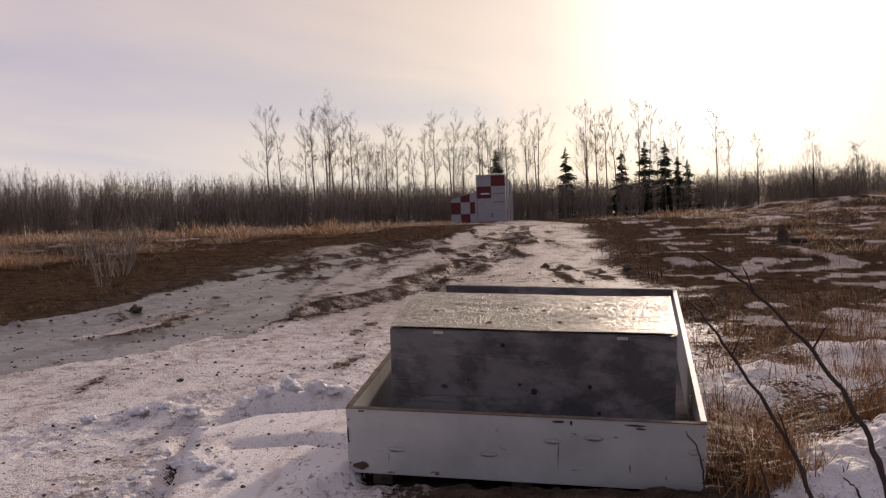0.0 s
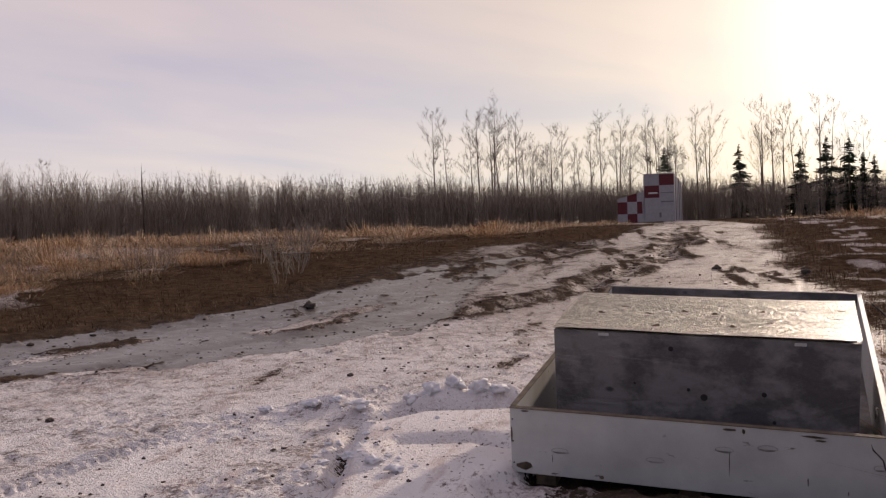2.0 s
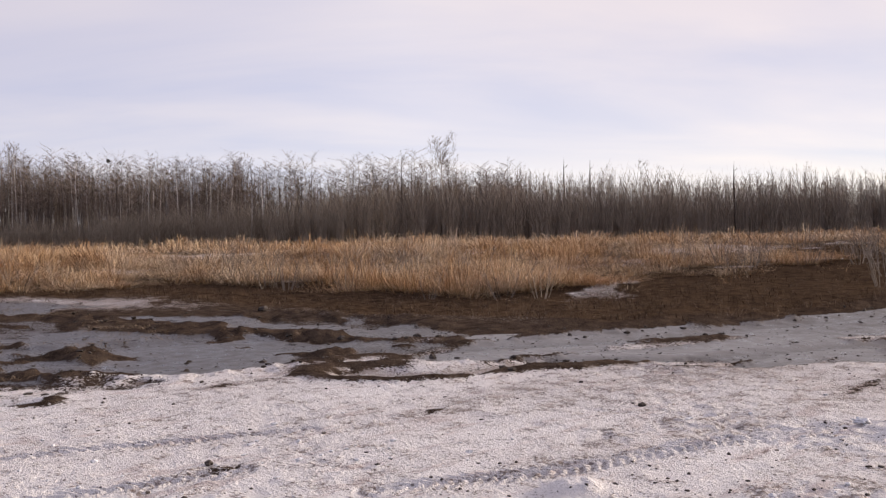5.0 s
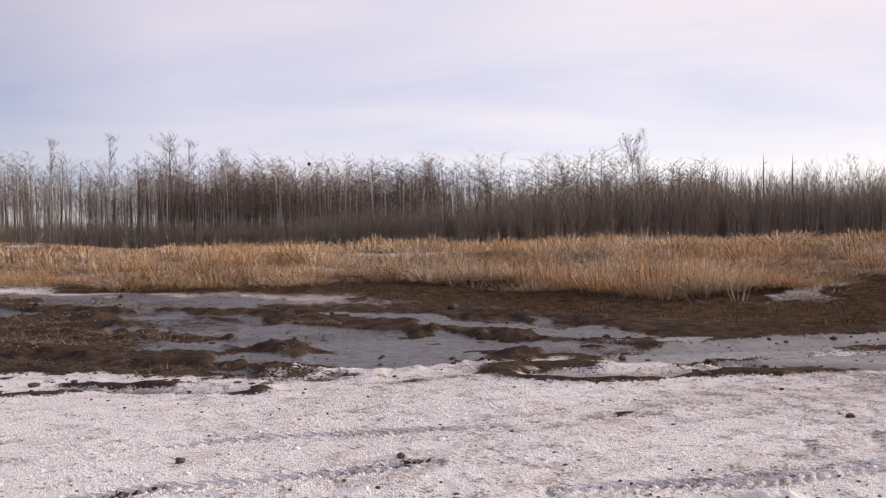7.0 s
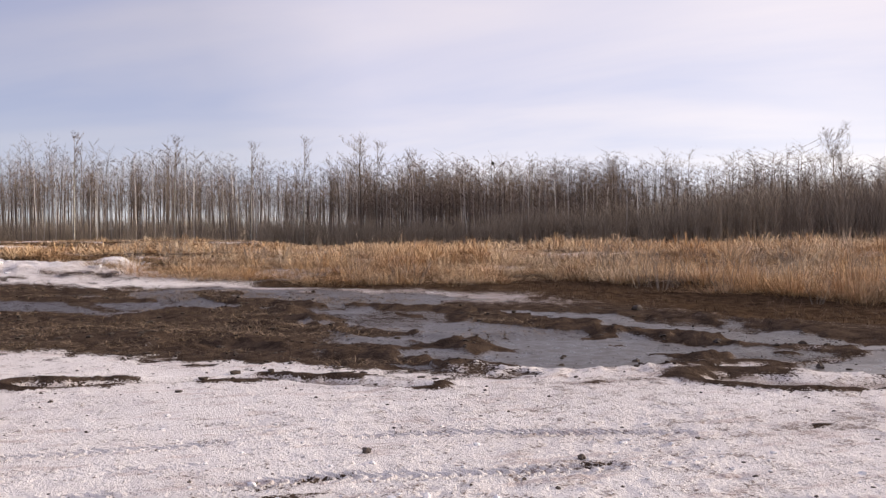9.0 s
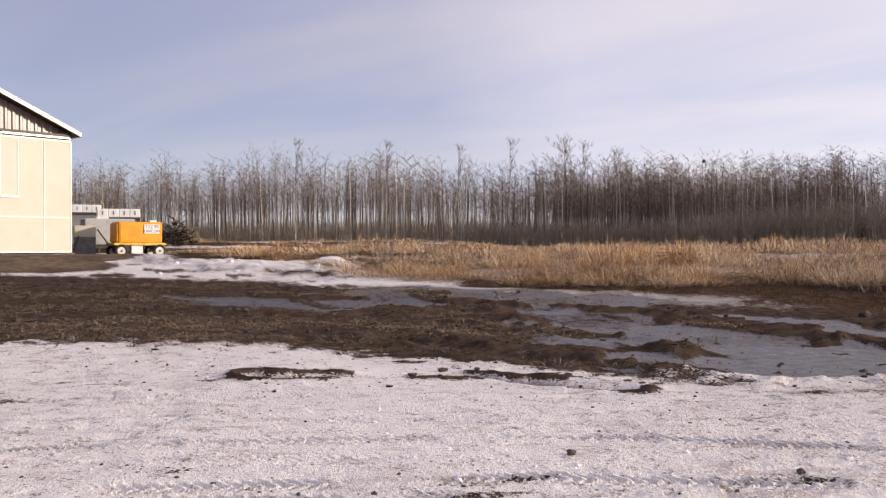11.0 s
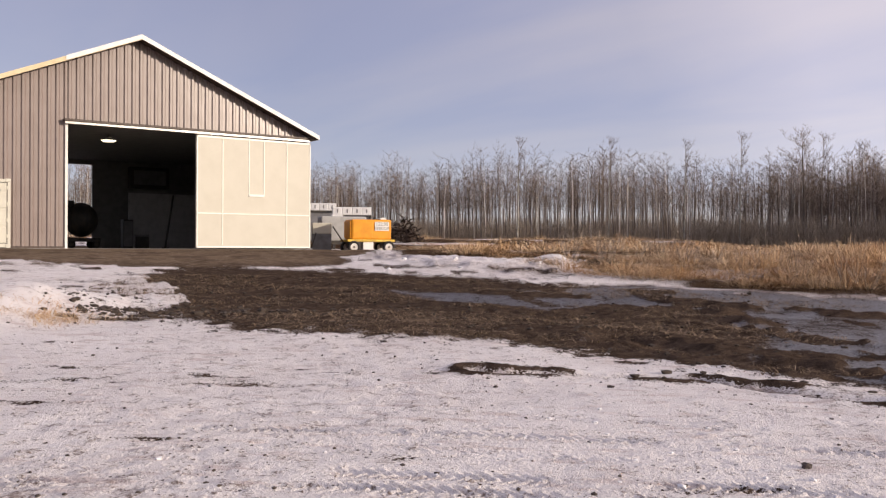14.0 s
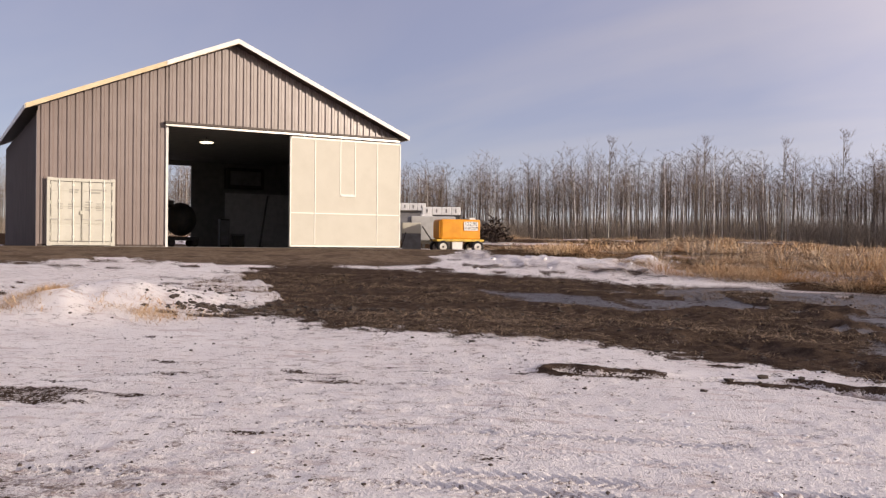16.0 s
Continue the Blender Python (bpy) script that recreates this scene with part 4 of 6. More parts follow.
def make_inside():
    m = HANGAR
    t = thing("covered_engine_stand", m @ pose(7.95, 11.0, 0.02) @ Matrix.Diagonal((0.85, 0.85, 0.92, 1)), "dark rounded machine on a wheeled stand", "machine")
    bm = bmesh.new()
    bmesh.ops.create_uvsphere(bm, u_segments=18, v_segments=12, radius=1.0)
    for v in bm.verts:
        v.co = Vector((v.co.x * 0.95, v.co.y * 1.1, 1.55 + v.co.z * 0.95))
    part("body", bm, DARK_STEEL, t, "", True)
    part("frame", box_bm(-0.9, -0.9, 0.35, 0.9, 0.9, 0.55, 0.02), DARK_STEEL, t)
    part("intake", cyl_bm((-1.3, -0.3, 2.4), (-0.5, -0.3, 2.4), 0.2, sides=12), DARK_STEEL, t)
    for x in (-0.7, 0.7):
        for y in (-0.7, 0.7):
            wheel_part(t, x, y, 0.22, 0.22, 0.12, DARK_STEEL)
    t = thing("white_partition", m @ pose(12.2, 12.0, 0.02), "low white panel wall inside the hangar", "partition")
    # white panel coloured grey, to carry the dimness inside the hangar
    part("panel", box_bm(-1.6, 0, 0.0, 2.6, 0.12, 2.95, 0.01), GREY_WHITE, t)
    part("cap", box_bm(-1.65, -0.03, 2.95, 2.65, 0.15, 3.02), LINING, t)
    t = thing("leaning_pole", m @ pose(11.6, 8.0, 0.02), "dark pole leaning inside the hangar", "pole")
    part("shaft", cyl_bm((-0.35, 0, 0), (0.35, 0.9, 2.7), 0.05, sides=10), DARK_STEEL, t)
    part("foot", box_bm(-0.5, -0.1, 0, -0.2, 0.1, 0.06, 0.01), DARK_STEEL, t)
    t = thing("workbench_cabinet", m @ pose(10.3, 11.0, 0.02), "dark cabinet beside the hangar's wall", "cabinet")
    part("body", box_bm(-0.25, 0, 0, 0.25, 0.5, 1.5, 0.015), DARK_STEEL, t)
    part("door", box_bm(-0.22, -0.025, 0.1, 0.22, 0, 1.42, 0.01), GREY_STEEL, t)
    t = thing("tool_box", m @ pose(10.9, 10.4, 0.02), "small dark toolbox on the hangar floor", "toolbox")
    part("body", box_bm(-0.3, 0, 0, 0.3, 0.4, 0.62, 0.02), DARK_STEEL, t)
    part("lid", box_bm(-0.31, -0.01, 0.62, 0.31, 0.41, 0.72, 0.02), GREY_STEEL, t)
    t = thing("wall_heater", m @ pose(12.4, HD - 0.72, 4.0), "dark unit hung on the hangar's back wall", "heater")
    part("body", box_bm(-1.0, 0, -0.6, 1.2, 0.58, 0.6, 0.03), DARK_STEEL, t)
    part("grille", box_bm(-0.8, -0.03, -0.4, 1.0, 0, 0.4), GREY_STEEL, t)


make_hangar_lamp()
make_inside()


def bars(parent, x0, z0, rows, y, step=0.055, h=0.03):
    """Writing too far to read, as plain bars."""
    for k, w in enumerate(rows):
        part("marking", box_bm(x0, y - 0.003, z0 - k * step - h, x0 + w, y, z0 - k * step), INK, parent)


def make_container():
    t = thing("shipping_container", HANGAR @ pose(0.30, -0.30, 0.0), "cream steel shipping container with closed doors", "container")
    W, H = 2.44, 2.59
    for x in (0, W - 0.11):
        part("corner_post", box_bm(x, 0, 0.05, x + 0.11, 0.14, H, 0.01), CONTAINER, t)
    part("header", box_bm(0.11, 0.0, H - 0.12, W - 0.11, 0.12, H, 0.01), CONTAINER, t)
    part("sill", box_bm(0.11, 0.0, 0.05, W - 0.11, 0.12, 0.19, 0.01), CONTAINER, t)
    part("body", box_bm(0.02, 0.12, 0.05, W - 0.02, 0.29, H - 0.01), CONTAINER, t)
    for x in (0.0, W - 0.17):
        for z in (0.03, H - 0.10):
            part("corner_casting", box_bm(x, -0.02, z, x + 0.17, 0.12, z + 0.12, 0.012), CONTAINER, t)
    for k in (0, 1):
        x0 = 0.125 + k * 1.10
        d = part("door", box_bm(x0, 0.02, 0.20, x0 + 1.09, 0.06, H - 0.13, 0.008), CONTAINER, t)
        for z in (0.22, 0.88, 1.52, 2.10):
            part("door_panel", box_bm(x0 + 0.03, 0.005, z, x0 + 1.06, 0.021, z + (0.58 if z < 1.9 else 0.32), 0.012), CONTAINER, d)
        for x in (x0 + 0.30, x0 + 0.80):
            part("lock_rod", cyl_bm((x, -0.03, 0.12), (x, -0.03, H - 0.06), 0.018, sides=8), CREAM_TRIM, d, "")
            for z in (0.35, 1.0, 1.7, 2.3):
                part("rod_bracket", box_bm(x - 0.04, -0.05, z, x + 0.04, 0.01, z + 0.06, 0.006), CREAM_TRIM, d)
            part("rod_handle", box_bm(x - 0.28, -0.055, 1.02, x + 0.02, -0.03, 1.05), STEEL, d)
        hx = x0 - 0.005 if k == 0 else x0 + 1.095
        for z in (0.4, 1.0, 1.6, 2.2):
            part("hinge", box_bm(hx - 0.03, -0.01, z, hx + 0.03, 0.03, z + 0.13, 0.008), CONTAINER, d)
    bars(t, 1.50, 2.20, (0.62, 0.40), -0.0, 0.11, 0.06)
    bars(t, 1.36, 1.72, (0.26, 0.20, 0.24, 0.16), -0.0, 0.10, 0.05)
    bars(t, 1.74, 1.66, (0.20, 0.22, 0.18, 0.22), -0.0, 0.08, 0.035)
    bars(t, 0.78, 2.18, (0.34, 0.30), -0.0, 0.09, 0.05)
    bars(t, 0.36, 1.62, (0.20, 0.16, 0.20), -0.0, 0.08, 0.035)
    bars(t, 0.74, 1.62, (0.18, 0.20, 0.16), -0.0, 0.08, 0.035)
    for x in (0.113, 1.209, 2.315):
        part("gasket", box_bm(x, 0.0, 0.19, x + 0.018, 0.018, H - 0.12), RUBBER, t, "black rubber door gasket")
    for z in (0.185, H - 0.135):
        part("gasket", box_bm(0.13, 0.0, z, W - 0.13, 0.018, z + 0.016), RUBBER, t, "black rubber door gasket")
    part("seal_box", box_bm(1.16, -0.08, 1.22, 1.28, 0.0, 1.36, 0.01), CONTAINER, t)


make_container()


# ---- power cart and what stands beside the hangar ----
def letters(parent, text, size, x, y, z):
    cu = bpy.data.curves.new("lettering", "FONT")
    cu.body, cu.size, cu.align_x, cu.align_y = text, size, "CENTER", "CENTER"
    cu.extrude = 0.004
    cu.materials.append(BLACK_INK)
    ob = new("lettering", cu)
    ob.parent = parent
    ob.matrix_basis = pose(x, y, z, 90, 0, 0)
    return ob


def ground_pose(x, y, rz=0.0, dz=0.0):
    return pose(x, y, float(ground_height(x, y)[0]) + dz, 0, 0, rz)


def make_cart():
    t = thing("power_cart", ground_pose(-43.25, -8.0, 118) @ Matrix.Diagonal((1.1, 1.1, 1.1, 1)), "orange ground power unit on a four-wheeled trolley", "power cart")
    part("deck", box_bm(-1.06, -0.58, 0.50, 1.06, 0.58, 0.60, 0.015), YELLOW, t, "yellow steel deck")
    bm = bmesh.new()
    box_bm(-0.86, -0.52, 0.60, 0.92, 0.52, 1.46, 0.05, bm)
    part("housing", bm, ORANGE, t, "orange painted housing")
    part("side_door", box_bm(-0.80, -0.535, 0.68, 0.05, -0.515, 1.36, 0.01), ORANGE, t)
    part("end_cover", box_bm(-0.93, -0.46, 0.64, -0.85, 0.46, 1.40, 0.03), ORANGE, t)
    sign = part("sign", box_bm(0.16, -0.560, 0.98, 0.80, -0.535, 1.36, 0.006), SIGN_WHITE, t, "white sign with black lettering")
    letters(sign, "122.95", 0.215, 0.48, -0.563, 1.26)
    letters(sign, "UNICOM", 0.165, 0.48, -0.563, 1.08)
    part("exhaust", cyl_bm((0.35, 0.1, 1.46), (0.35, 0.1, 1.60), 0.05, sides=12), DARK_STEEL, t)
    part("lifting_bar", box_bm(0.0, -0.05, 1.46, 0.62, 0.05, 1.50, 0.01), DARK_STEEL, t)
    part("top_hatch", box_bm(0.5, -0.25, 1.46, 0.78, 0.2, 1.54, 0.02), SIGN_WHITE, t)
    part("tow_bar", cyl_bm((-1.06, 0, 0.45), (-1.55, 0.0, 1.15), 0.03, sides=8), DARK_STEEL, t)
    for x in (-0.78, 0.78):
        part("axle", cyl_bm((x, -0.5, 0.27), (x, 0.5, 0.27), 0.04, sides=10), DARK_STEEL, t)
        part("spring", box_bm(x - 0.12, -0.35, 0.3, x + 0.12, 0.35, 0.5, 0.02), DARK_STEEL, t)
        for y in (-0.56, 0.56):
            wheel_part(t, x, y, 0.27, 0.27, 0.16)
    part("battery_box", box_bm(-0.35, -0.5, 0.16, 0.12, -0.2, 0.5, 0.02), SIGN_WHITE, t)


make_cart()


def make_grey_tank():
    t = thing("tank_trailer", ground_pose(-46.4, -10.0, 112) @ Matrix.Diagonal((1.08, 1.08, 1.08, 1)), "grey boxy tank trailer beside the hangar wall", "trailer")
    part("tank", box_bm(-1.0, -0.6, 0.45, 1.15, 0.6, 1.62, 0.06), GREY_WHITE, t)
    part("lid", box_bm(-0.45, -0.2, 1.62, 0.1, 0.2, 1.71, 0.02), WHITE_PANEL, t)
    part("chassis", box_bm(-1.1, -0.5, 0.30, 1.3, 0.5, 0.45, 0.01), DARK_STEEL, t)
    for x in (0.75,):
        for y in (-0.62, 0.62):
            wheel_part(t, x, y, 0.36, 0.36, 0.2, DARK_STEEL)
    part("drawbar", cyl_bm((1.2, -0.3, 0.45), (1.95, -0.62, 1.25), 0.035, sides=8), DARK_STEEL, t)
    part("stand", cyl_bm((-0.9, 0, 0), (-0.9, 0, 0.36), 0.05, sides=10), DARK_STEEL, t)
    t = thing("utility_box", ground_pose(-43.9, -10.35, 106), "small grey utility box with pale top", "utility box")
    part("body", box_bm(-0.5, -0.4, 0, 0.42, 0.4, 0.85, 0.02), GREY_STEEL, t)
    part("top", box_bm(-0.5, -0.42, 0.85, 0.42, 0.42, 1.38, 0.02), CREAM, t, "cream upper cabinet")
    part("prop", cyl_bm((-0.6, -0.55, 0.02), (-0.32, -0.45, 0.9), 0.03, sides=8), DARK_STEEL, t)
    part("caster", cyl_bm((-0.64, -0.58, 0.07), (-0.50, -0.58, 0.07), 0.07, sides=12), RIM, t)


make_grey_tank()


def make_white_rack(x, y, rz, n, w, z, label):
    t = thing("stacked_panel_rack", ground_pose(x, y, rz), label, "rack")
    part("deck", box_bm(-w / 2, -0.9, z - 0.35, w / 2, 0.9, z - 0.25), DARK_STEEL, t)
    for sx in (-1, 1):
        for sy in (-1, 1):
            part("leg", box_bm(sx * (w / 2 - 0.1) - 0.06, sy * 0.8 - 0.06, 0, sx * (w / 2 - 0.1) + 0.06, sy * 0.8 + 0.06, z - 0.35), DARK_STEEL, t)
    part("tarp", box_bm(-w / 2 + 0.1, -0.8, 0.5, w / 2 - 0.1, 0.8, z - 0.35, 0.05), GREY_STEEL, t)
    step = w / n
    for k in range(n):
        part("white_block", box_bm(-w / 2 + k * step + 0.006, -0.9, z - 0.25, -w / 2 + (k + 1) * step - 0.006, 0.9, z + 0.2, 0.03), WHITE_PANEL, t)
        part("slot", box_bm(-w / 2 + k * step + step * 0.44, -0.925, z - 0.12, -w / 2 + k * step + step * 0.56, -0.895, z + 0.08), GREY_STEEL, t)


make_white_rack(-55.8, -13.9, 104, 6, 3.1, 2.6, "white slotted blocks stacked on a dark rack")
make_white_rack(-52.2, -10.6, 104, 4, 2.2, 2.2, "lower rack with white slotted blocks")


# ---- checkered shed ----
def make_shed():
    t = thing("checkered_shed", ground_pose(3.92, 99.9, 0), "small white shed with dark red checks", "shed")
    # taller block, in checks
    W, H, D = 3.10, 5.05, 3.2
    part("core", box_bm(0.03, 0.03, -0.3, W - 0.03, D, H - 0.05), CHECK_WHITE, t)
    cols, rows = (0, 1.55, 3.10), (0, 1.28, 2.55, 3.85, 5.05)
    red = {(0, 2), (1, 3)}
    for i in range(2):
        for j in range(4):
            part("check_panel", box_bm(cols[i] + 0.004, -0.03, rows[j] + 0.004, cols[i + 1] - 0.004, 0.028, rows[j + 1] - 0.004), CHECK_RED if (i, j) in red else CHECK_WHITE, t,
                 "dark red square" if (i, j) in red else "")
    part("ledge", box_bm(1.7, -0.08, 2.05, 3.0, -0.03, 2.17), GREY_STEEL, t)
    part("ledge", box_bm(1.7, -0.08, 3.02, 3.0, -0.03, 3.10), GREY_STEEL, t)
    part("plate", box_bm(0.42, -0.06, 2.98, 1.36, -0.03, 3.13), SIGN_WHITE, t, "pale name plate")
    part("hatch", box_bm(1.50, -0.07, 0.45, 1.72, -0.03, 0.95), GREY_STEEL, t)
    part("roof", poly_bm([(-0.08, H - 0.04), (W + 0.08, H - 0.04), (W + 0.08, H + 0.08), (-0.08, H + 0.08)], -0.1, 0.25), CHECK_WHITE, t)
    # the lit side, lower towards the back
    bm = bmesh.new()
    a = [bm.verts.new(v) for v in ((W, 0.0, 0), (W + 1.2, 5.5, 0), (W + 1.2, 5.5, 4.2), (W, 0.0, H))]
    b = [bm.verts.new(v) for v in ((W - 0.1, 0.05, 0), (W + 1.1, 5.5, 0), (W + 1.1, 5.5, 4.2), (W - 0.1, 0.05, H))]
    bm.faces.new(a); bm.faces.new(b[::-1])
    for k in range(4):
        bm.faces.new((a[k], b[k], b[(k + 1) % 4], a[(k + 1) % 4]))
    bmesh.ops.recalc_face_normals(bm, faces=bm.faces[:])
    part("side_wall", bm, CHECK_WHITE, t)
    for k in range(4):
        f = 0.15 + 0.22 * k
        part("batten", box_bm(W + 1.2 * f - 0.02, 5.5 * f - 0.06, 0.1, W + 1.2 * f + 0.05, 5.5 * f + 0.06, H - 0.85 * f), CHECK_WHITE if k % 2 else GREY_STEEL, t)
    # lower wing
    L = -2.85
    part("wing", poly_bm([(L + 0.03, -0.3), (-0.02, -0.3), (-0.02, 3.32), (L + 0.03, 2.55)], 0.06, 2.6), CHECK_WHITE, t)
    cx, rz = (L, L + 1.03, L + 2.05, -0.03), (0, 0.92, 2.2, 3.4)
    redw = {(0, 1), (1, 0), (1, 2), (2, 1)}
    for i in range(3):
        for j in range(3):
            top0, top1 = rz[j + 1], rz[j + 1]
            if j == 2:
                top0, top1 = 2.55 + 0.27 * (cx[i] - L), 2.55 + 0.27 * (cx[i + 1] - L)
            x1 = cx[i + 1] if not (i == 2 and j == 1) else cx[i] + 0.55
            part("check_panel", poly_bm([(cx[i] + 0.004, rz[j] + 0.004), (x1 - 0.004, rz[j] + 0.004), (x1 - 0.004, top1), (cx[i] + 0.004, top0)], -0.01, 0.055),
                 CHECK_RED if (i, j) in redw else CHECK_WHITE, t)


make_shed()


# ---- the tilted plywood crate ----
CRATE = pose(-0.493, 4.373, 0.03, 9.46, 2.49, -11.09)


def make_crate():
    W, D, H, k = 1.653, 2.47, 0.325, 0.022
    t = thing("plywood_crate", CRATE, "open crate of chipped white plywood on snowy ground", "crate")
    f = part("front_board", box_bm(0, 0, 0, W, k, H, 0.003), WHITE_BOARD, t)
    part("side_board", box_bm(0, k + 0.001, 0, k, D - k, H, 0.003), WHITE_BOARD, t)
    part("side_board", box_bm(W - k, k + 0.001, 0, W, D - k, H, 0.003), WHITE_BOARD, t)
    part("rear_board", box_bm(0, D - k, 0, W, D, H + 0.01, 0.003), PLY_DARK, t, "grey weathered rear board")
    part("bottom", box_bm(k, k, 0.015, W - k, D - k, 0.033), PLY_DARK, t)
    part("edge_strip", box_bm(0.0, -0.003, H, W, k + 0.002, H + 0.004), RAW_EDGE, t, "bare plywood top edge")
    for x in (0.0, W - k):
        part("edge_strip", box_bm(x - 0.002, k + 0.003, H, x + k + 0.002, D - k, H + 0.006), WHITE_TRIM if x else RAW_EDGE, t)
    for x in (0.10, W / 2 - 0.05, W - 0.2):
        part("skid", box_bm(x, 0.06, -0.09, x + 0.10, D - 0.05, 0.0, 0.005), RAW_EDGE, t, "dark timber skid")
    # oval plugs let into the veneer, scuffs and chips on the front
    for x, z, w in ((0.24, 0.13, 0.085), (0.68, 0.13, 0.085), (0.98, 0.21, 0.08), (1.16, 0.235, 0.085), (1.60, 0.19, 0.05)):
        bm = bmesh.new()
        ring = [bm.verts.new((x + w / 2 * math.cos(a), -0.0025, z + 0.016 * max(math.sin(a), -0.25))) for a in [i * math.pi / 8 for i in range(16)]]
        inner = [bm.verts.new((x + (w / 2 - 0.0035) * math.cos(a), -0.0025, z + 0.0135 * math.sin(a))) for a in [i * math.pi / 8 for i in range(16)]]
        for i in range(16):
            bm.faces.new((ring[i], ring[(i + 1) % 16], inner[(i + 1) % 16], inner[i]))
        bmesh.ops.solidify(bm, geom=bm.faces[:], thickness=0.002)
        part("veneer_plug", bm, PLUG, f)
    r = random.Random(5)
    for x, z, w, h in ((0.02, 0.012, 0.09, 0.05), (0.0, 0.15, 0.012, 0.1), (0.96, 0.30, 0.08, 0.016), (1.05, 0.29, 0.02, 0.03), (1.28, 0.30, 0.12, 0.012), (1.34, 0.285, 0.06, 0.012),
                       (1.32, 0.075, 0.008, 0.05), (1.48, 0.05, 0.006, 0.03), (0.05, 0.31, 0.05, 0.01), (0.42, 0.01, 0.03, 0.02), (1.0, 0.08, 0.004, 0.14), (0.2, 0.06, 0.005, 0.06)):
        bm = bmesh.new()
        n = 9
        vs = [bm.verts.new((x + w / 2 + w / 2 * math.cos(a) * r.uniform(0.6, 1.0), -0.0022, z + h / 2 + h / 2 * math.sin(a) * r.uniform(0.6, 1.0))) for a in [2 * math.pi * i / n for i in range(n)]]
        fc = bm.faces.new(vs)
        bmesh.ops.solidify(bm, geom=[fc], thickness=0.0015)
        part("paint_chip", bm, RAW_EDGE, f)
    for x in (0.012, W - 0.012):
        for z in (0.05, 0.16, 0.27):
            part("nail", cyl_bm((x, -0.003, z), (x, 0.004, z), 0.004, sides=8), DARK_STEEL, f)
    bm = bmesh.new()
    hoop = [[bm.verts.new((W - k - 0.012 + 0.004 * math.cos(b), 0.55 + (0.022 + 0.004 * math.sin(b)) * math.cos(a), 0.23 + (0.022 + 0.004 * math.sin(b)) * math.sin(a)))
             for b in [i * math.pi / 3 for i in range(6)]] for a in [i * math.pi / 9 for i in range(18)]]
    for i in range(18):
        for j in range(6):
            bm.faces.new((hoop[i][j], hoop[(i + 1) % 18][j], hoop[(i + 1) % 18][(j + 1) % 6], hoop[i][(j + 1) % 6]))
    cyl_bm((W - k, 0.55, 0.252), (W - k - 0.014, 0.55, 0.252), 0.006, sides=8, bm=bm)
    part("ring_hook", bm, CHROME, t, "bright steel ring hook", True)
    # the closed box that stands inside
    x0, x1, y0, y1, zt = 0.163, 1.532, 0.244, 0.948, 0.663
    b = thing("plywood_chest", CRATE, "grey-stained plywood chest with a glossy weathered lid", "chest")
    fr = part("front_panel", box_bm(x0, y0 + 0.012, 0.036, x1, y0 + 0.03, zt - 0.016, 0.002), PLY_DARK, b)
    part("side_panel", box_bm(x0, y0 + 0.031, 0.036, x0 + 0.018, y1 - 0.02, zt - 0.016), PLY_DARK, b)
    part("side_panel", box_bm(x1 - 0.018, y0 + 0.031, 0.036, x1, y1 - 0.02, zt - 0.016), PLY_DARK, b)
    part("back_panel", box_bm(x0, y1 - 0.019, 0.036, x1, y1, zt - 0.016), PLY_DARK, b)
    bm = bmesh.new()
    nx, ny = 24, 12
    grid = [[None] * (ny + 1) for _ in range(nx + 1)]
    for i in range(nx + 1):
        for j in range(ny + 1):
            u, v = i / nx, j / ny
            z = zt - 0.007 * (1 - 4 * (u - 0.5) ** 2) * v + 0.002 * math.sin(u * 9 + v * 4)
            grid[i][j] = bm.verts.new((x0 - 0.004 + (x1 - x0 + 0.008) * u, y0 + (y1 - y0 + 0.01) * v, z))
    for i in range(nx):
        for j in range(ny):
            bm.faces.new((grid[i][j], grid[i + 1][j], grid[i + 1][j + 1], grid[i][j + 1]))
    bmesh.ops.solidify(bm, geom=bm.faces[:], thickness=0.014)
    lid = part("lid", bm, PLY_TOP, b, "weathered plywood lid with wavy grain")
    for i, (u, v) in enumerate(((0.2, 0.62), (0.3, 0.46), (0.42, 0.55), (0.53, 0.5), (0.69, 0.6), (0.72, 0.3), (0.95, 0.7), (0.93, 0.48), (0.13, 0.42), (0.6, 0.2), (0.35, 0.15))):
        z = zt - 0.007 * (1 - 4 * (u - 0.5) ** 2) * v + 0.002 * math.sin(u * 9 + v * 4)
        x, y = x0 - 0.004 + (x1 - x0 + 0.008) * u, y0 + (y1 - y0 + 0.01) * v
        bm = bmesh.new()
        ring = [bm.verts.new((x + (0.020 + 0.009 * math.sin(3 * a + i)) * math.cos(a), y + (0.018 + 0.008 * math.cos(2 * a + i)) * math.sin(a), z + 0.003)) for a in [q * math.pi / 7 for q in range(14)]]
        fc = bm.faces.new(ring)
        bmesh.ops.solidify(bm, geom=[fc], thickness=0.002)
        part("knot", bm, LID_KNOT, lid, "brown knot in the veneer")
    for x, z, q in ((0.72, 0.58, 0.013), (0.80, 0.385, 0.009), (0.87, 0.352, 0.018), (1.135, 0.385, 0.012), (1.18, 0.255, 0.009), (0.55, 0.40, 0.006)):
        part("knot", cyl_bm((x, y0 + 0.020, z), (x, y0 + 0.009, z), q, q * 0.9, 14), KNOT, fr, "dark knot")
    for x, z, w in ((0.38, 0.628, 0.05), (1.26, 0.625, 0.05)):
        part("worn_spot", box_bm(x, y0 + 0.008, z, x + w, y0 + 0.0115, z + 0.014), WHITE_BOARD, fr)


make_crate()


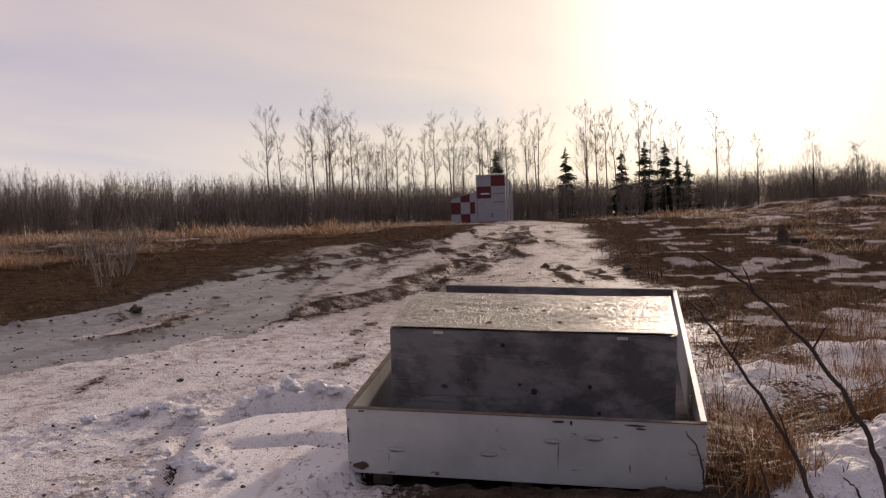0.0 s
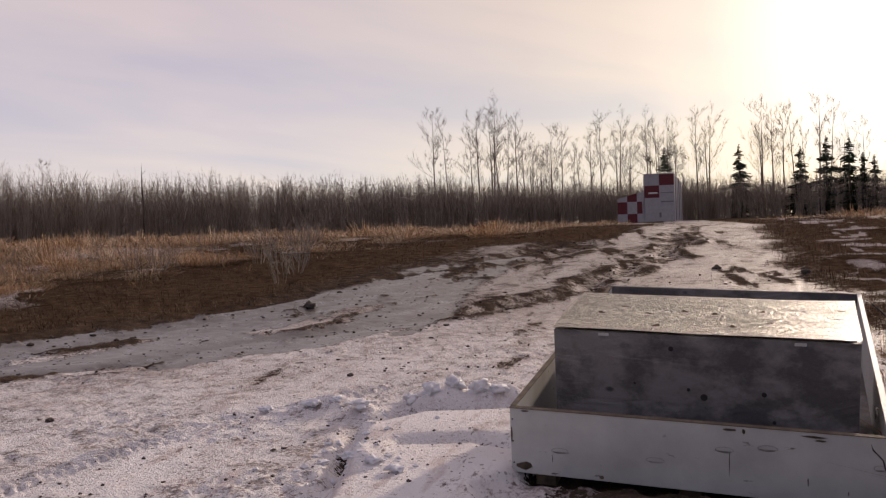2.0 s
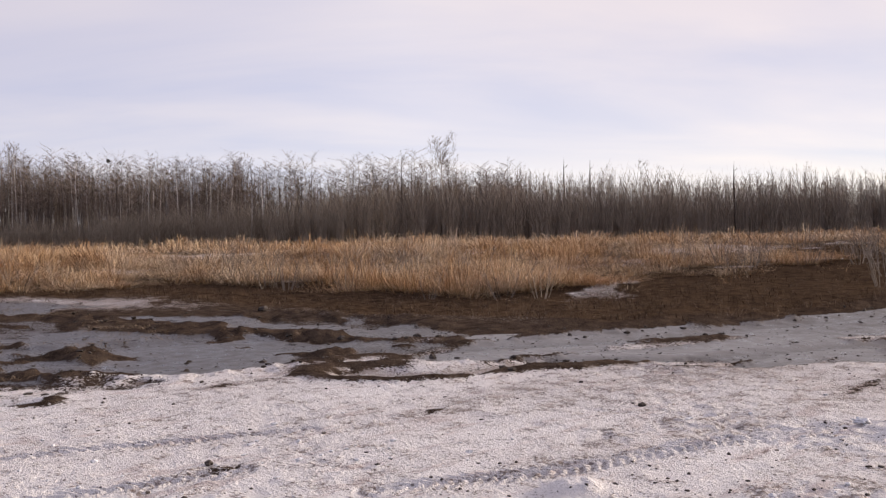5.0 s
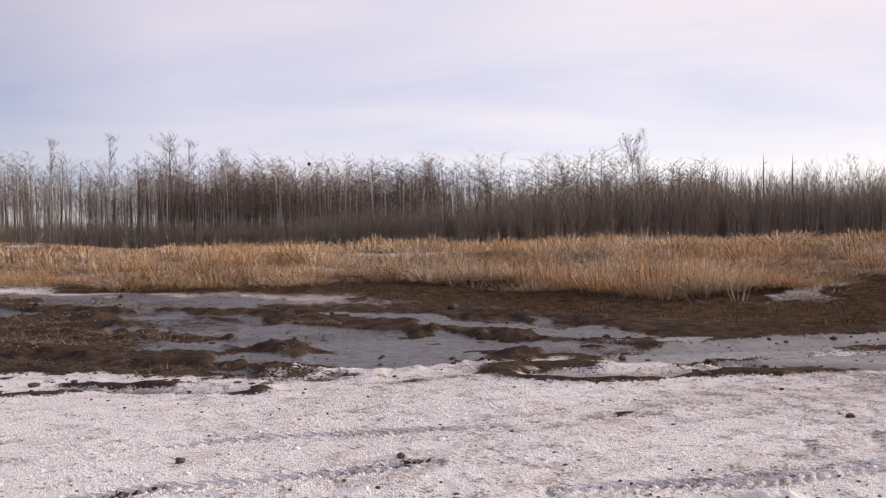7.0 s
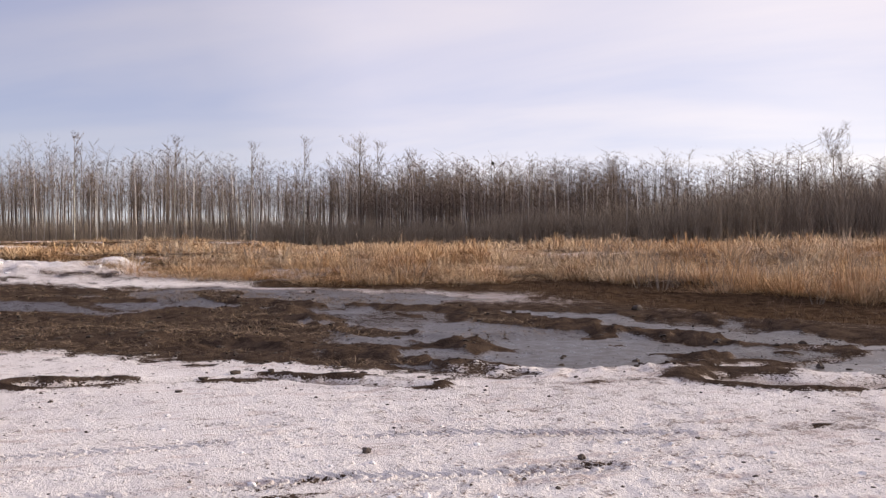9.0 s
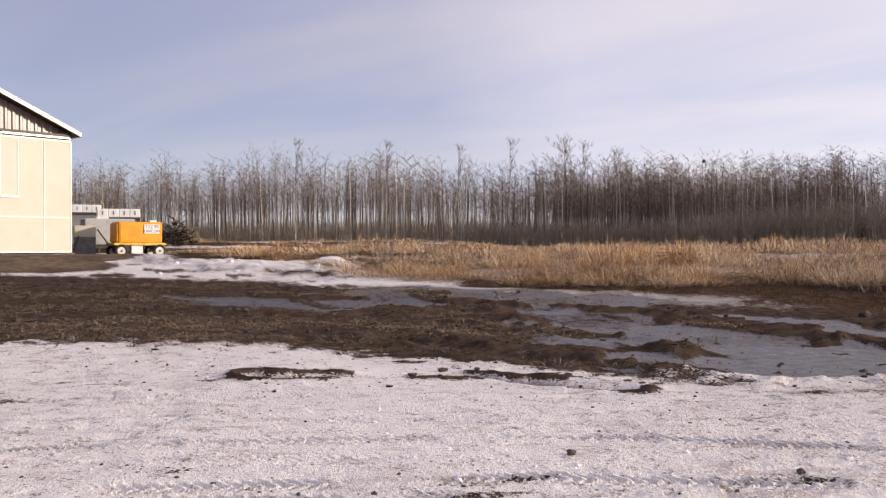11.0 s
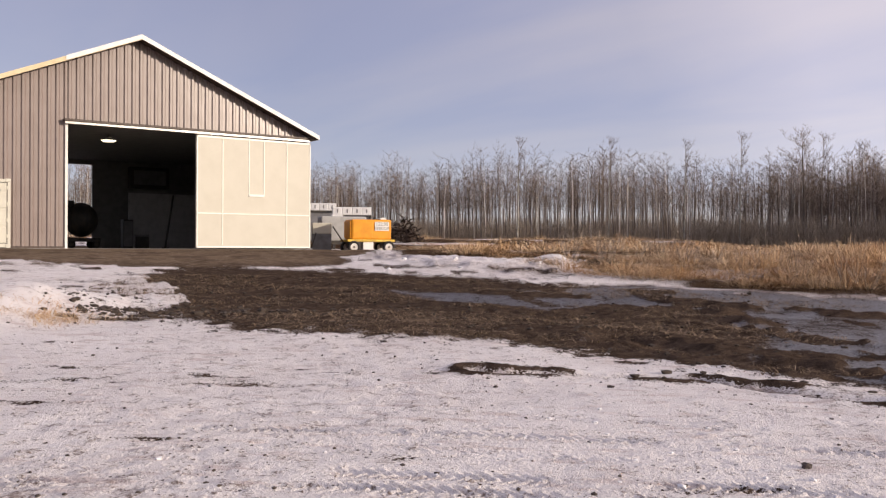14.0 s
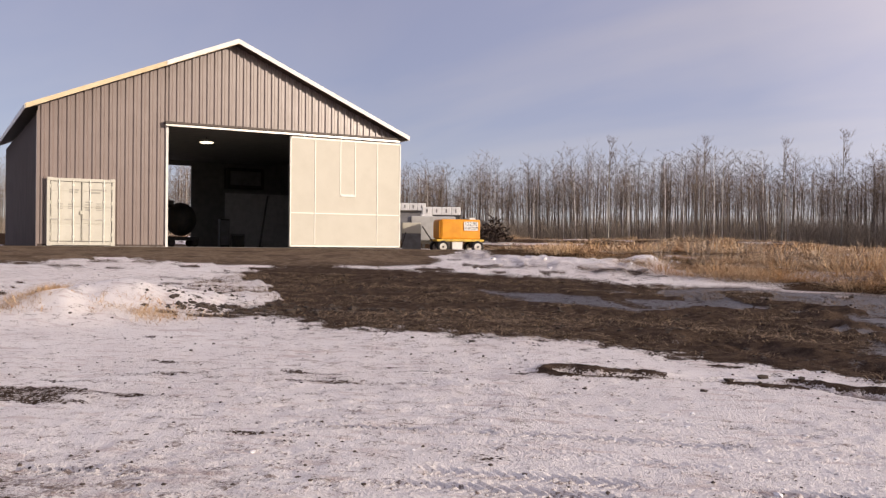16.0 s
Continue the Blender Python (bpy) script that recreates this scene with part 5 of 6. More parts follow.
def make_stump():
    t = thing("tree_stump", ground_pose(7.25, 19.5, 10) @ Matrix.Diagonal((0.7, 0.7, 0.7, 1)), "dark old tree stump with a fallen log", "stump")
    bm = bmesh.new()
    r = random.Random(9)
    rings = []
    for j, (z, q) in enumerate(((-0.1, 0.30), (0.05, 0.21), (0.2, 0.16), (0.36, 0.15), (0.40, 0.13))):
        rings.append([bm.verts.new((q * math.cos(a) * r.uniform(0.85, 1.15), q * math.sin(a) * r.uniform(0.85, 1.15), z + (r.uniform(-0.05, 0.08) if j == 4 else 0))) for a in [2 * math.pi * i / 12 for i in range(12)]])
    for p, q in zip(rings, rings[1:]):
        for i in range(12):
            bm.faces.new((p[i], p[(i + 1) % 12], q[(i + 1) % 12], q[i]))
    bm.faces.new(rings[-1])
    part("trunk", bm, STUMP_WOOD, t)
    part("log", cyl_bm((0.15, 0, 0.10), (0.72, -0.1, 0.07), 0.09, 0.07, 10), STUMP_WOOD, t)
    part("root", cyl_bm((-0.1, 0.0, 0.08), (-0.5, -0.05, 0.0), 0.07, 0.03, 8), STUMP_WOOD, t)


make_stump()


# ---- trees ----
def sliver(p, e, w, r):
    """A far-off twig of a few pixels: one thin tapering face."""
    side = (e - p).cross(Vector((r.uniform(-1, 1), r.uniform(-1, 1), r.uniform(-1, 1)))).normalized() * w
    return [p - side, p + side, e], [(0, 1, 2)]


def bare_tree(seed, limbs, height, spread, droop=0.0, r0=0.13, lean=0.0, forks=1, low=0.35):
    """A leafless poplar: (trunk vertices, triangles), (branch vertices, triangles)."""
    r = random.Random(seed)
    trunk, crown = Tris(), Tris()

    def bough(p, d, ln, rad, depth):
        if depth == 2:
            side = Vector((r.uniform(-0.4, 0.4), r.uniform(-0.4, 0.4), r.uniform(-0.1, 0.4)))
            crown.add(sliver(p, p + d * ln, 0.009, r))
            crown.add(sliver(p + d * ln * 0.4, p + (d + side).normalized() * ln, 0.008, r))
            return
        pts, q, step = [p], p, 4
        for k in range(step):
            d = (d + Vector((r.uniform(-0.30, 0.30), r.uniform(-0.30, 0.30), r.uniform(-0.02, 0.20) - droop))).normalized()
            q = q + d * ln / step
            pts.append(q)
        radii = [max(0.008, rad * (1 - 0.85 * k / step)) for k in range(step + 1)]
        crown.add(tube(pts, radii, 3))
        for k in range(6):
            f = r.uniform(0.2, 0.98)
            i = min(int(f * step), step - 1)
            at = pts[i].lerp(pts[i + 1], f * step - i)
            side = Vector((r.uniform(-1, 1), r.uniform(-1, 1), r.uniform(-0.1, 0.9))).normalized()
            bough(at, (d * 0.6 + side * 0.8).normalized(), ln * r.uniform(0.35, 0.6), rad * 0.5, depth + 1)

    for s in range(forks):
        x, y = (0, 0) if s == 0 else (r.uniform(-0.3, 0.3), r.uniform(-0.3, 0.3))
        dx, dy, n = lean + r.uniform(-0.03, 0.03), r.uniform(-0.03, 0.03), 9
        h = height * (1 if s == 0 else r.uniform(0.75, 0.95))
        pts = []
        for k in range(n + 1):
            pts.append(Vector((x, y, h * k / n - (0.3 if k == 0 else 0))))
            x, y = x + dx * h / n + r.uniform(-0.035, 0.035), y + dy * h / n + r.uniform(-0.035, 0.035)
        trunk.add(tube(pts, [r0 * (1 - 0.92 * k / n) for k in range(n + 1)], 6))
        for k in range(limbs // forks):
            f = low + (1 - low) * ((k + r.random()) / (limbs // forks)) * 0.97
            i = min(int(f * n), n - 1)
            p = pts[i].lerp(pts[i + 1], f * n - i)
            a = r.uniform(0, 2 * math.pi)
            up = r.uniform(0.35, 1.3)
            bough(p, Vector((math.cos(a), math.sin(a), up)).normalized(), spread * 1.25 * (1.2 - f * 0.75) * r.uniform(0.5, 1.3), r0 * 0.24 * (1.1 - f * 0.7), 0)
    return trunk.arrays(), crown.arrays()


def aspen(name, seed, limbs, height, spread, bark, twig, label, **kw):
    t = thing(name, Matrix(), label, "tree")
    (tv, tt, _), (cv, ct, _) = bare_tree(seed, limbs, height, spread, **kw)
    for nm, v, tr, mt in (("trunk", tv, tt, bark), ("crown", cv, ct, twig)):
        ob = new(nm, mesh_of(nm, v, tr, [mt], smooth=nm == "trunk"))
        ob.parent = t
    return t


def place_at(az, r, dz=-0.05):
    a = radians(az)
    x, y = -math.sin(a) * r, math.cos(a) * r
    return x, y, float(ground_height(x, y)[0]) + dz


TALL = [(10.6, 13.9), (9.7, 13.1), (7.8, 14.0), (7.0, 14.6), (6.5, 14.7), (5.5, 13.6), (4.6, 10.5), (3.4, 12.2), (2.7, 10.7), (1.5, 10.6), (0.3, 13.1), (-0.7, 13.2), (-1.4, 11.1),
        (-2.6, 12.3), (-3.7, 12.4), (-5.4, 12.2), (-6.0, 12.5), (-9.1, 13.8), (-10.3, 13.1), (-11.0, 12.7), (-12.2, 12.9), (-12.7, 12.5), (-14.6, 10.3), (-16.8, 11.4), (-17.5, 8.7),
        (-19.1, 8.5), (6.2, 12.6), (5.0, 11.4), (4.0, 9.8), (2.1, 9.6), (0.9, 11.5), (-3.1, 11.0), (-4.2, 10.6), (-9.7, 12.0), (-11.6, 11.0), (8.3, 11.5), (-13.4, 9.8), (-22.2, 8.4)]
protos = [aspen("poplar_tree", 11, 20, 12.0, 2.6, BARK_DARK, TWIG_DARK, "tall bare poplar with dark bark", low=0.40),
          aspen("poplar_tree", 12, 16, 12.0, 2.2, BARK_DARK, TWIG_DARK, "slender bare poplar above the brush", low=0.42, lean=0.03),
          aspen("poplar_tree", 13, 24, 12.0, 3.1, BARK_DARK, TWIG_DARK, "bare poplar with a wide fan-shaped crown", low=0.40, forks=2),
          aspen("poplar_tree", 14, 14, 12.0, 2.0, BARK_DARK, TWIG_DARK, "thin bare poplar with few limbs", low=0.36, r0=0.11, lean=-0.04),
          aspen("poplar_tree", 15, 22, 12.0, 2.8, BARK_DARK, TWIG_DARK, "bare poplar with twin stems", low=0.42, forks=2)]
rt = random.Random(21)
for k, (az, h) in enumerate(TALL):
    x, y, z = place_at(az, 118 + rt.uniform(-5, 7))
    src = protos[(k * 3 + rt.randrange(2)) % 5]
    m = pose(x, y, z, 0, 0, rt.uniform(0, 360))
    t = src if k < 5 and src.location.length < 1 else copy_thing(src, m)
    t.matrix_world = m
    s = h / 12.0 * 1.03
    t.scale = (s * 0.95, s * 0.95, s)
    tagged(t, group="tall trees behind the brush")
for p in protos:
    if p.location.length < 1:
        p.matrix_world = pose(*place_at(-24.5, 122))
        p.scale = (0.7, 0.7, 0.62)
        tagged(p, group="tall trees behind the brush")

single = aspen("poplar_tree", 31, 26, 11.5, 2.7, BARK_LIGHT, TWIG_PALE, "lone pale poplar standing above young growth", low=0.55, r0=0.12)
single.matrix_world = pose(*place_at(45.8, 84))
single.scale = (0.85, 0.85, 0.80)
darkone = aspen("poplar_tree", 32, 34, 12.6, 2.6, BARK_DARK, TWIG, "dark bare poplar taller than its neighbours", low=0.35, r0=0.17)
darkone.matrix_world = pose(*place_at(74.2, 93))
darkone.scale = (0.92, 0.92, 0.86)
mate = aspen("poplar_tree", 33, 14, 10.9, 1.6, BARK_LIGHT, TWIG_PALE, "slim pale poplar beside a darker one", low=0.5, r0=0.10)
mate.matrix_world = pose(*place_at(73.3, 94))
for az, h, sc in ((77.8, 11.2, 1), (91.1, 10.6, 0.97), (71.4, 10.2, 0.93), (85.5, 10.6, 0.97), (81.0, 10.2, 0.95), (66.0, 8.7, 0.8), (62.2, 9.0, 0.82), (58.6, 8.4, 0.78), (52.8, 7.8, 0.72), (33.8, 7.3, 0.66)):
    t = copy_thing(mate, pose(*place_at(az, 95 if az > 50 else 86)))
    t.scale = (sc, sc, h / 10.9)
for az, h in ((38.4, 7.9), (36.8, 7.7), (28.3, 6.9)):
    t = thing("dead_snag", pose(*place_at(az, 85)), "bare dead tree snag above the brush", "tree")
    bmv = tube([(0, 0, -0.2), (0.03, 0, h * 0.4), (-0.05, 0.03, h * 0.75), (0.02, 0, h)], [0.12, 0.09, 0.06, 0.02], 6)
    ob = new("trunk", mesh_of("trunk", [tuple(v) for v in bmv[0]], bmv[1], [BARK_DARK])); ob.parent = t
    for k in range(5):
        a, zz = 1.9 * k, h * (0.5 + 0.09 * k)
        v, ti = tube([(0, 0, zz), (0.3 * math.cos(a), 0.3 * math.sin(a), zz + 0.2), (0.5 * math.cos(a), 0.5 * math.sin(a), zz + 0.45)], [0.03, 0.02, 0.01], 3)
        ob = new("stub", mesh_of("stub", [tuple(q) for q in v], ti, [BARK_DARK])); ob.parent = t
nest = thing("bird_nest", pose(*place_at(66.0, 95, 8.65)), "dark clump of twigs in a treetop", "nest")
bm = bmesh.new()
bmesh.ops.create_icosphere(bm, subdivisions=2, radius=0.24)
for v in bm.verts:
    v.co *= 0.75 + 0.4 * noise.noise(v.co * 7)
part("twig_ball", bm, RUBBER, nest)


def spruce(seed, height):
    r = random.Random(seed)
    tr = Tris()
    z = 0.4
    while z < height - 0.1:
        f = z / height
        ln = (1 - f) ** 0.85 * height * 0.23 * (0.8 + 0.35 * math.sin(z * 5.0)) + 0.08
        for k in range(8):
            a = r.uniform(0, 2 * math.pi)
            l = ln * r.uniform(0.35, 1.2)
            tip = Vector((math.cos(a) * l, math.sin(a) * l, z - l * r.uniform(0.15, 0.5)))
            for j in range(5):
                g = 0.25 + 0.75 * j / 5
                p = Vector((tip.x * g, tip.y * g, z + (tip.z - z) * g))
                b = a + r.uniform(-1.2, 1.2)
                e = p + Vector((math.cos(b), math.sin(b), r.uniform(-0.5, 0.2))) * l * 0.36
                tr.add(tube([p, (p + e) / 2 + Vector((0, 0, 0.03)), e], [0.05, 0.045, 0.02], 3))
            tr.add(tube([(0, 0, z), tuple((Vector((0, 0, z)) + tip) / 2), tuple(tip)], [0.05, 0.06, 0.02], 3))
        z += height * r.uniform(0.012, 0.026)
    return tr.arrays()


def make_spruces():
    src = []
    for seed, h in ((41, 9.0), (42, 9.0), (43, 9.0)):
        t = thing("spruce_tree", Matrix(), "dark narrow spruce among bare poplars", "tree", "spruces")
        v, ti, _ = spruce(seed, h)
        ob = new("crown", mesh_of("crown", v, ti, [SPRUCE])); ob.parent = t
        tv, tt = tube([(0, 0, -0.3), (0, 0, h * 0.5), (0, 0, h + 0.2)], [0.13, 0.08, 0.015], 6)
        ob = new("trunk", mesh_of("trunk", [tuple(p) for p in tv], tt, [BARK_DARK])); ob.parent = t
        src.append(t)
    for k, (az, h) in enumerate(((-3.5, 9.4), (-7.8, 9.3), (-11.2, 8.6), (-12.6, 9.6), (-13.8, 9.5), (-14.5, 7.4), (-15.1, 7.0))):
        m = pose(*place_at(az, 113), 0, 0, 50 * k)
        t = src[k] if k < 3 else copy_thing(src[k % 3], m)
        t.matrix_world = m
        s = h / 9.0
        t.scale = (s * 1.15, s * 1.15, s * 0.95)


make_spruces()


# ---- woods and brush, past counting ----
def stem_proto(seed, h, rad, limbs, subs, reach, low, rise, width, lean=0.05):
    """A bare young tree: a stem, limbs that rise and spread, and twigs on them."""
    r = random.Random(seed)
    tr = Tris()
    lx, ly = r.uniform(-lean, lean), r.uniform(-lean, lean)
    top = Vector((lx * h, ly * h, h))
    mid = Vector((lx * h * 0.5 + r.uniform(-0.12, 0.12), ly * h * 0.5 + r.uniform(-0.12, 0.12), h * 0.55))
    tr.add(tube([(0, 0, -0.4), tuple(mid), tuple(top)], [rad, rad * 0.66, 0.012], 3), 0)
    for k in range(limbs):
        f = low + (0.98 - low) * (k + r.random()) / limbs
        p = mid * (f / 0.55) if f < 0.55 else mid.lerp(top, (f - 0.55) / 0.45)
        a = r.uniform(0, 2 * math.pi)
        ln = reach * (1.25 - 0.85 * f) * r.uniform(0.45, 1.25)
        d = Vector((math.cos(a), math.sin(a), r.uniform(*rise))).normalized()
        e = p + d * ln
        tr.add(sliver(p, e, width * 1.5, r), 1)
        for q in range(subs):
            g = p.lerp(e, r.uniform(0.2, 1.0))
            d2 = (d * 0.8 + Vector((r.uniform(-1, 1), r.uniform(-1, 1), r.uniform(-0.3, 0.9)))).normalized()
            tr.add(sliver(g, g + d2 * ln * r.uniform(0.25, 0.55), width, r), 1)
    return tr.arrays()


AZ_R = [(-60, 135), (-30, 122), (-15, 112), (0, 106), (12, 98), (20, 92), (32, 82), (42, 74), (52, 70), (60, 74), (70, 86), (80, 98), (92, 108), (105, 116), (125, 122), (160, 125)]


def wood_edge(az):
    return np.interp(az, [p[0] for p in AZ_R], [p[1] for p in AZ_R])


def make_woods():
    young = [stem_proto(100 + k, 5.0, 0.024, 20, 4, 0.95, 0.28, (0.7, 2.4), 0.0092) for k in range(10)]
    n = 7000
    az = np.concatenate([rng.uniform(-31, 78, n - 1300), rng.uniform(78, 130, 1300)])
    dep = np.where(az < 78, rng.random(n) ** 1.3 * 28, 14 + 30 * rng.random(n))
    r = wood_edge(az) + dep
    x, y = -np.sin(np.radians(az)) * r, np.cos(np.radians(az)) * r
    tall = np.interp(az, [-42, -20, -10, 0, 12, 20, 40, 48, 55, 66, 82], [5.4, 5.2, 4.2, 4.2, 5.6, 5.6, 5.6, 4.9, 3.9, 3.2, 3.2])
    h = tall * np.where(rng.random(n) < 0.65, 0.88 + 0.20 * rng.random(n), 0.6 + 0.3 * rng.random(n)) * (0.90 + 0.30 * fbm(az * 0.8, r * 0.1, 1.0, 3, 8)) / 5.0
    xyz = np.stack([x, y, lie(x, y) - 0.15], -1)
    kinds, turns, sizes = rng.integers(0, 10, n), rng.uniform(0, 6.28, n), 0.9 + 0.4 * rng.random(n)
    # past 44 degrees the paler twigs carry the brightness of side light and haze
    brown = rng.random(n) < smooth01((az - 44) / 10)
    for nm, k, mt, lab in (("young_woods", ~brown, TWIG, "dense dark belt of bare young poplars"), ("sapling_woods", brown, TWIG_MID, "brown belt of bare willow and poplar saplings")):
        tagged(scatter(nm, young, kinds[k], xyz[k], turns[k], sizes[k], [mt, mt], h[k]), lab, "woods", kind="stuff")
    aspens = [stem_proto(200 + k, 10.0, 0.060, 30, 5, 2.1, 0.40 + 0.02 * (k % 5), (0.3, 1.2), 0.0108, 0.05) for k in range(12)]
    n = 2900
    az = np.concatenate([rng.uniform(58, 131, n - 900), rng.uniform(41, 75, 900)])
    dep = rng.random(n) ** 1.2 * 50 + 2
    r = wood_edge(az) + dep
    x, y = -np.sin(np.radians(az)) * r, np.cos(np.radians(az)) * r
    tall = np.interp(az, [41, 58, 66, 74, 84, 92, 100, 110, 170], [6.8, 7.4, 8.2, 9.1, 9.9, 10.5, 9.8, 9.8, 9.8])
    h = tall * (0.66 + 0.40 * rng.random(n)) / 10.0 * (1 + dep * 0.003) * (0.86 + 0.34 * fbm(az * 0.55, az * 0 + 3.3, 1.0, 3, 19))
    xyz = np.stack([x, y, lie(x, y) - 0.15], -1)
    tagged(scatter("aspen_woods", aspens, rng.integers(0, 12, n), xyz, rng.uniform(0, 6.28, n), 0.9 + 0.4 * rng.random(n), [TRUNK_PALE, TWIG_PALE], h),
           "bare aspen woods with pale trunks", "woods", kind="stuff")
    bush = []
    for k in range(6):
        tr, r0 = Tris(), random.Random(300 + k)
        for s in range(13):
            a, l = r0.uniform(0, 6.28), r0.uniform(0.1, 0.9)
            p, q = Vector((0.3 * math.cos(a) * l, 0.3 * math.sin(a) * l, -0.1)), Vector((math.cos(a) * l, math.sin(a) * l, r0.uniform(1.2, 2.3)))
            tr.add(tube([tuple(p), tuple(q)], [0.014, 0.004], 3))
            for j in range(6):
                g = p.lerp(q, r0.uniform(0.2, 0.95))
                tr.add(sliver(g, g + Vector((r0.uniform(-0.45, 0.45), r0.uniform(-0.45, 0.45), r0.uniform(0.2, 0.7))), 0.010, r0))
        bush.append(tr.arrays())
    n = 4400
    az = np.concatenate([rng.uniform(-31, 45, 1900), rng.uniform(45, 80, 1300), rng.uniform(80, 131, 1200)])
    r = wood_edge(az) - 1 + np.where(az < 80, rng.random(n) ** 1.4 * 20, rng.random(n) * 42)
    x, y = -np.sin(np.radians(az)) * r, np.cos(np.radians(az)) * r
    xyz = np.stack([x, y, lie(x, y) - 0.1], -1)
    # same split by azimuth: paler twig colour where the belt is side-lit
    brown = rng.random(n) < smooth01((az - 44) / 10)
    kinds, turns, sizes = rng.integers(0, 6, n), rng.uniform(0, 6.28, n), 0.9 + 0.6 * rng.random(n)
    h = (np.where(az > 80, 0.75 + 0.025 * (r - wood_edge(az)), np.interp(az, [42, 55, 70], [2.0, 1.4, 0.9])) + 0.6 * rng.random(n))
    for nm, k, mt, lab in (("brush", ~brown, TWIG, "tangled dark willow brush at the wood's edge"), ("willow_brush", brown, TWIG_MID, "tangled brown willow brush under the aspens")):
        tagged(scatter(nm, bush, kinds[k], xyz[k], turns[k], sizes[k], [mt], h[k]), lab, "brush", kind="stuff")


make_woods()


# ---- grass ----
def tuft(seed, blades, h, spread, w, bend=0.35):
    r = random.Random(seed)
    tr = Tris()
    wind = r.uniform(0, 6.28)
    for k in range(blades):
        a, l = r.uniform(0, 6.28), r.random() ** 0.7 * spread
        p = Vector((l * math.cos(a), l * math.sin(a), -0.05))
        b, hh = wind + r.gauss(0, 1.3), h * r.uniform(0.25, 1.1) * (1.1 - 0.5 * l / spread)
        out = Vector((math.cos(b), math.sin(b), 0)) * bend * hh * r.uniform(0.3, 1.8)
        side = Vector((-math.sin(b), math.cos(b), 0)) * w * r.uniform(0.6, 1.2)
        m = p + out * 0.25 + Vector((0, 0, hh * 0.65))
        e = p + out + Vector((0, 0, hh * r.uniform(0.75, 1.0)))
        tr.add(([p - side, p + side, m - side * 0.7, m + side * 0.7, e], [(0, 1, 3), (0, 3, 2), (2, 3, 4)]))
    return tr.arrays()


def on_field(x, y, margin=0.0):
    wx, wy = x + 1.3 * (fbm(x, y, 0.55, 4, 1) - 0.5), y + 1.3 * (fbm(x, y, 0.55, 4, 5) - 0.5)
    return sdf_poly(wx, wy, YARD) - margin


def tussock(seed, blades, h, spread, w):
    """Fine blades that spring from one crown and arch outwards into a soft dome."""
    r = random.Random(seed)
    tr = Tris()
    for k in range(blades):
        a, l = r.uniform(0, 6.28), r.random() ** 0.6
        out = Vector((math.cos(a), math.sin(a), 0))
        p = out * l * spread * 0.4 + Vector((0, 0, -0.05))
        hh = h * (1.05 - 0.5 * l * l) * r.uniform(0.55, 1.1)
        side = Vector((-math.sin(a), math.cos(a), 0)) * w * r.uniform(0.6, 1.3)
        q = p + out * spread * l * 0.45 + Vector((r.uniform(-0.05, 0.05), r.uniform(-0.05, 0.05), hh * 0.75))
        e = q + out * spread * l * r.uniform(0.3, 0.8) + Vector((r.uniform(-0.08, 0.08), r.uniform(-0.08, 0.08), hh * r.uniform(-0.25, 0.2)))
        tr.add(([p - side, p + side, q - side * 0.7, q + side * 0.7, e], [(0, 1, 3), (0, 3, 2), (2, 3, 4)]))
    return tr.arrays()


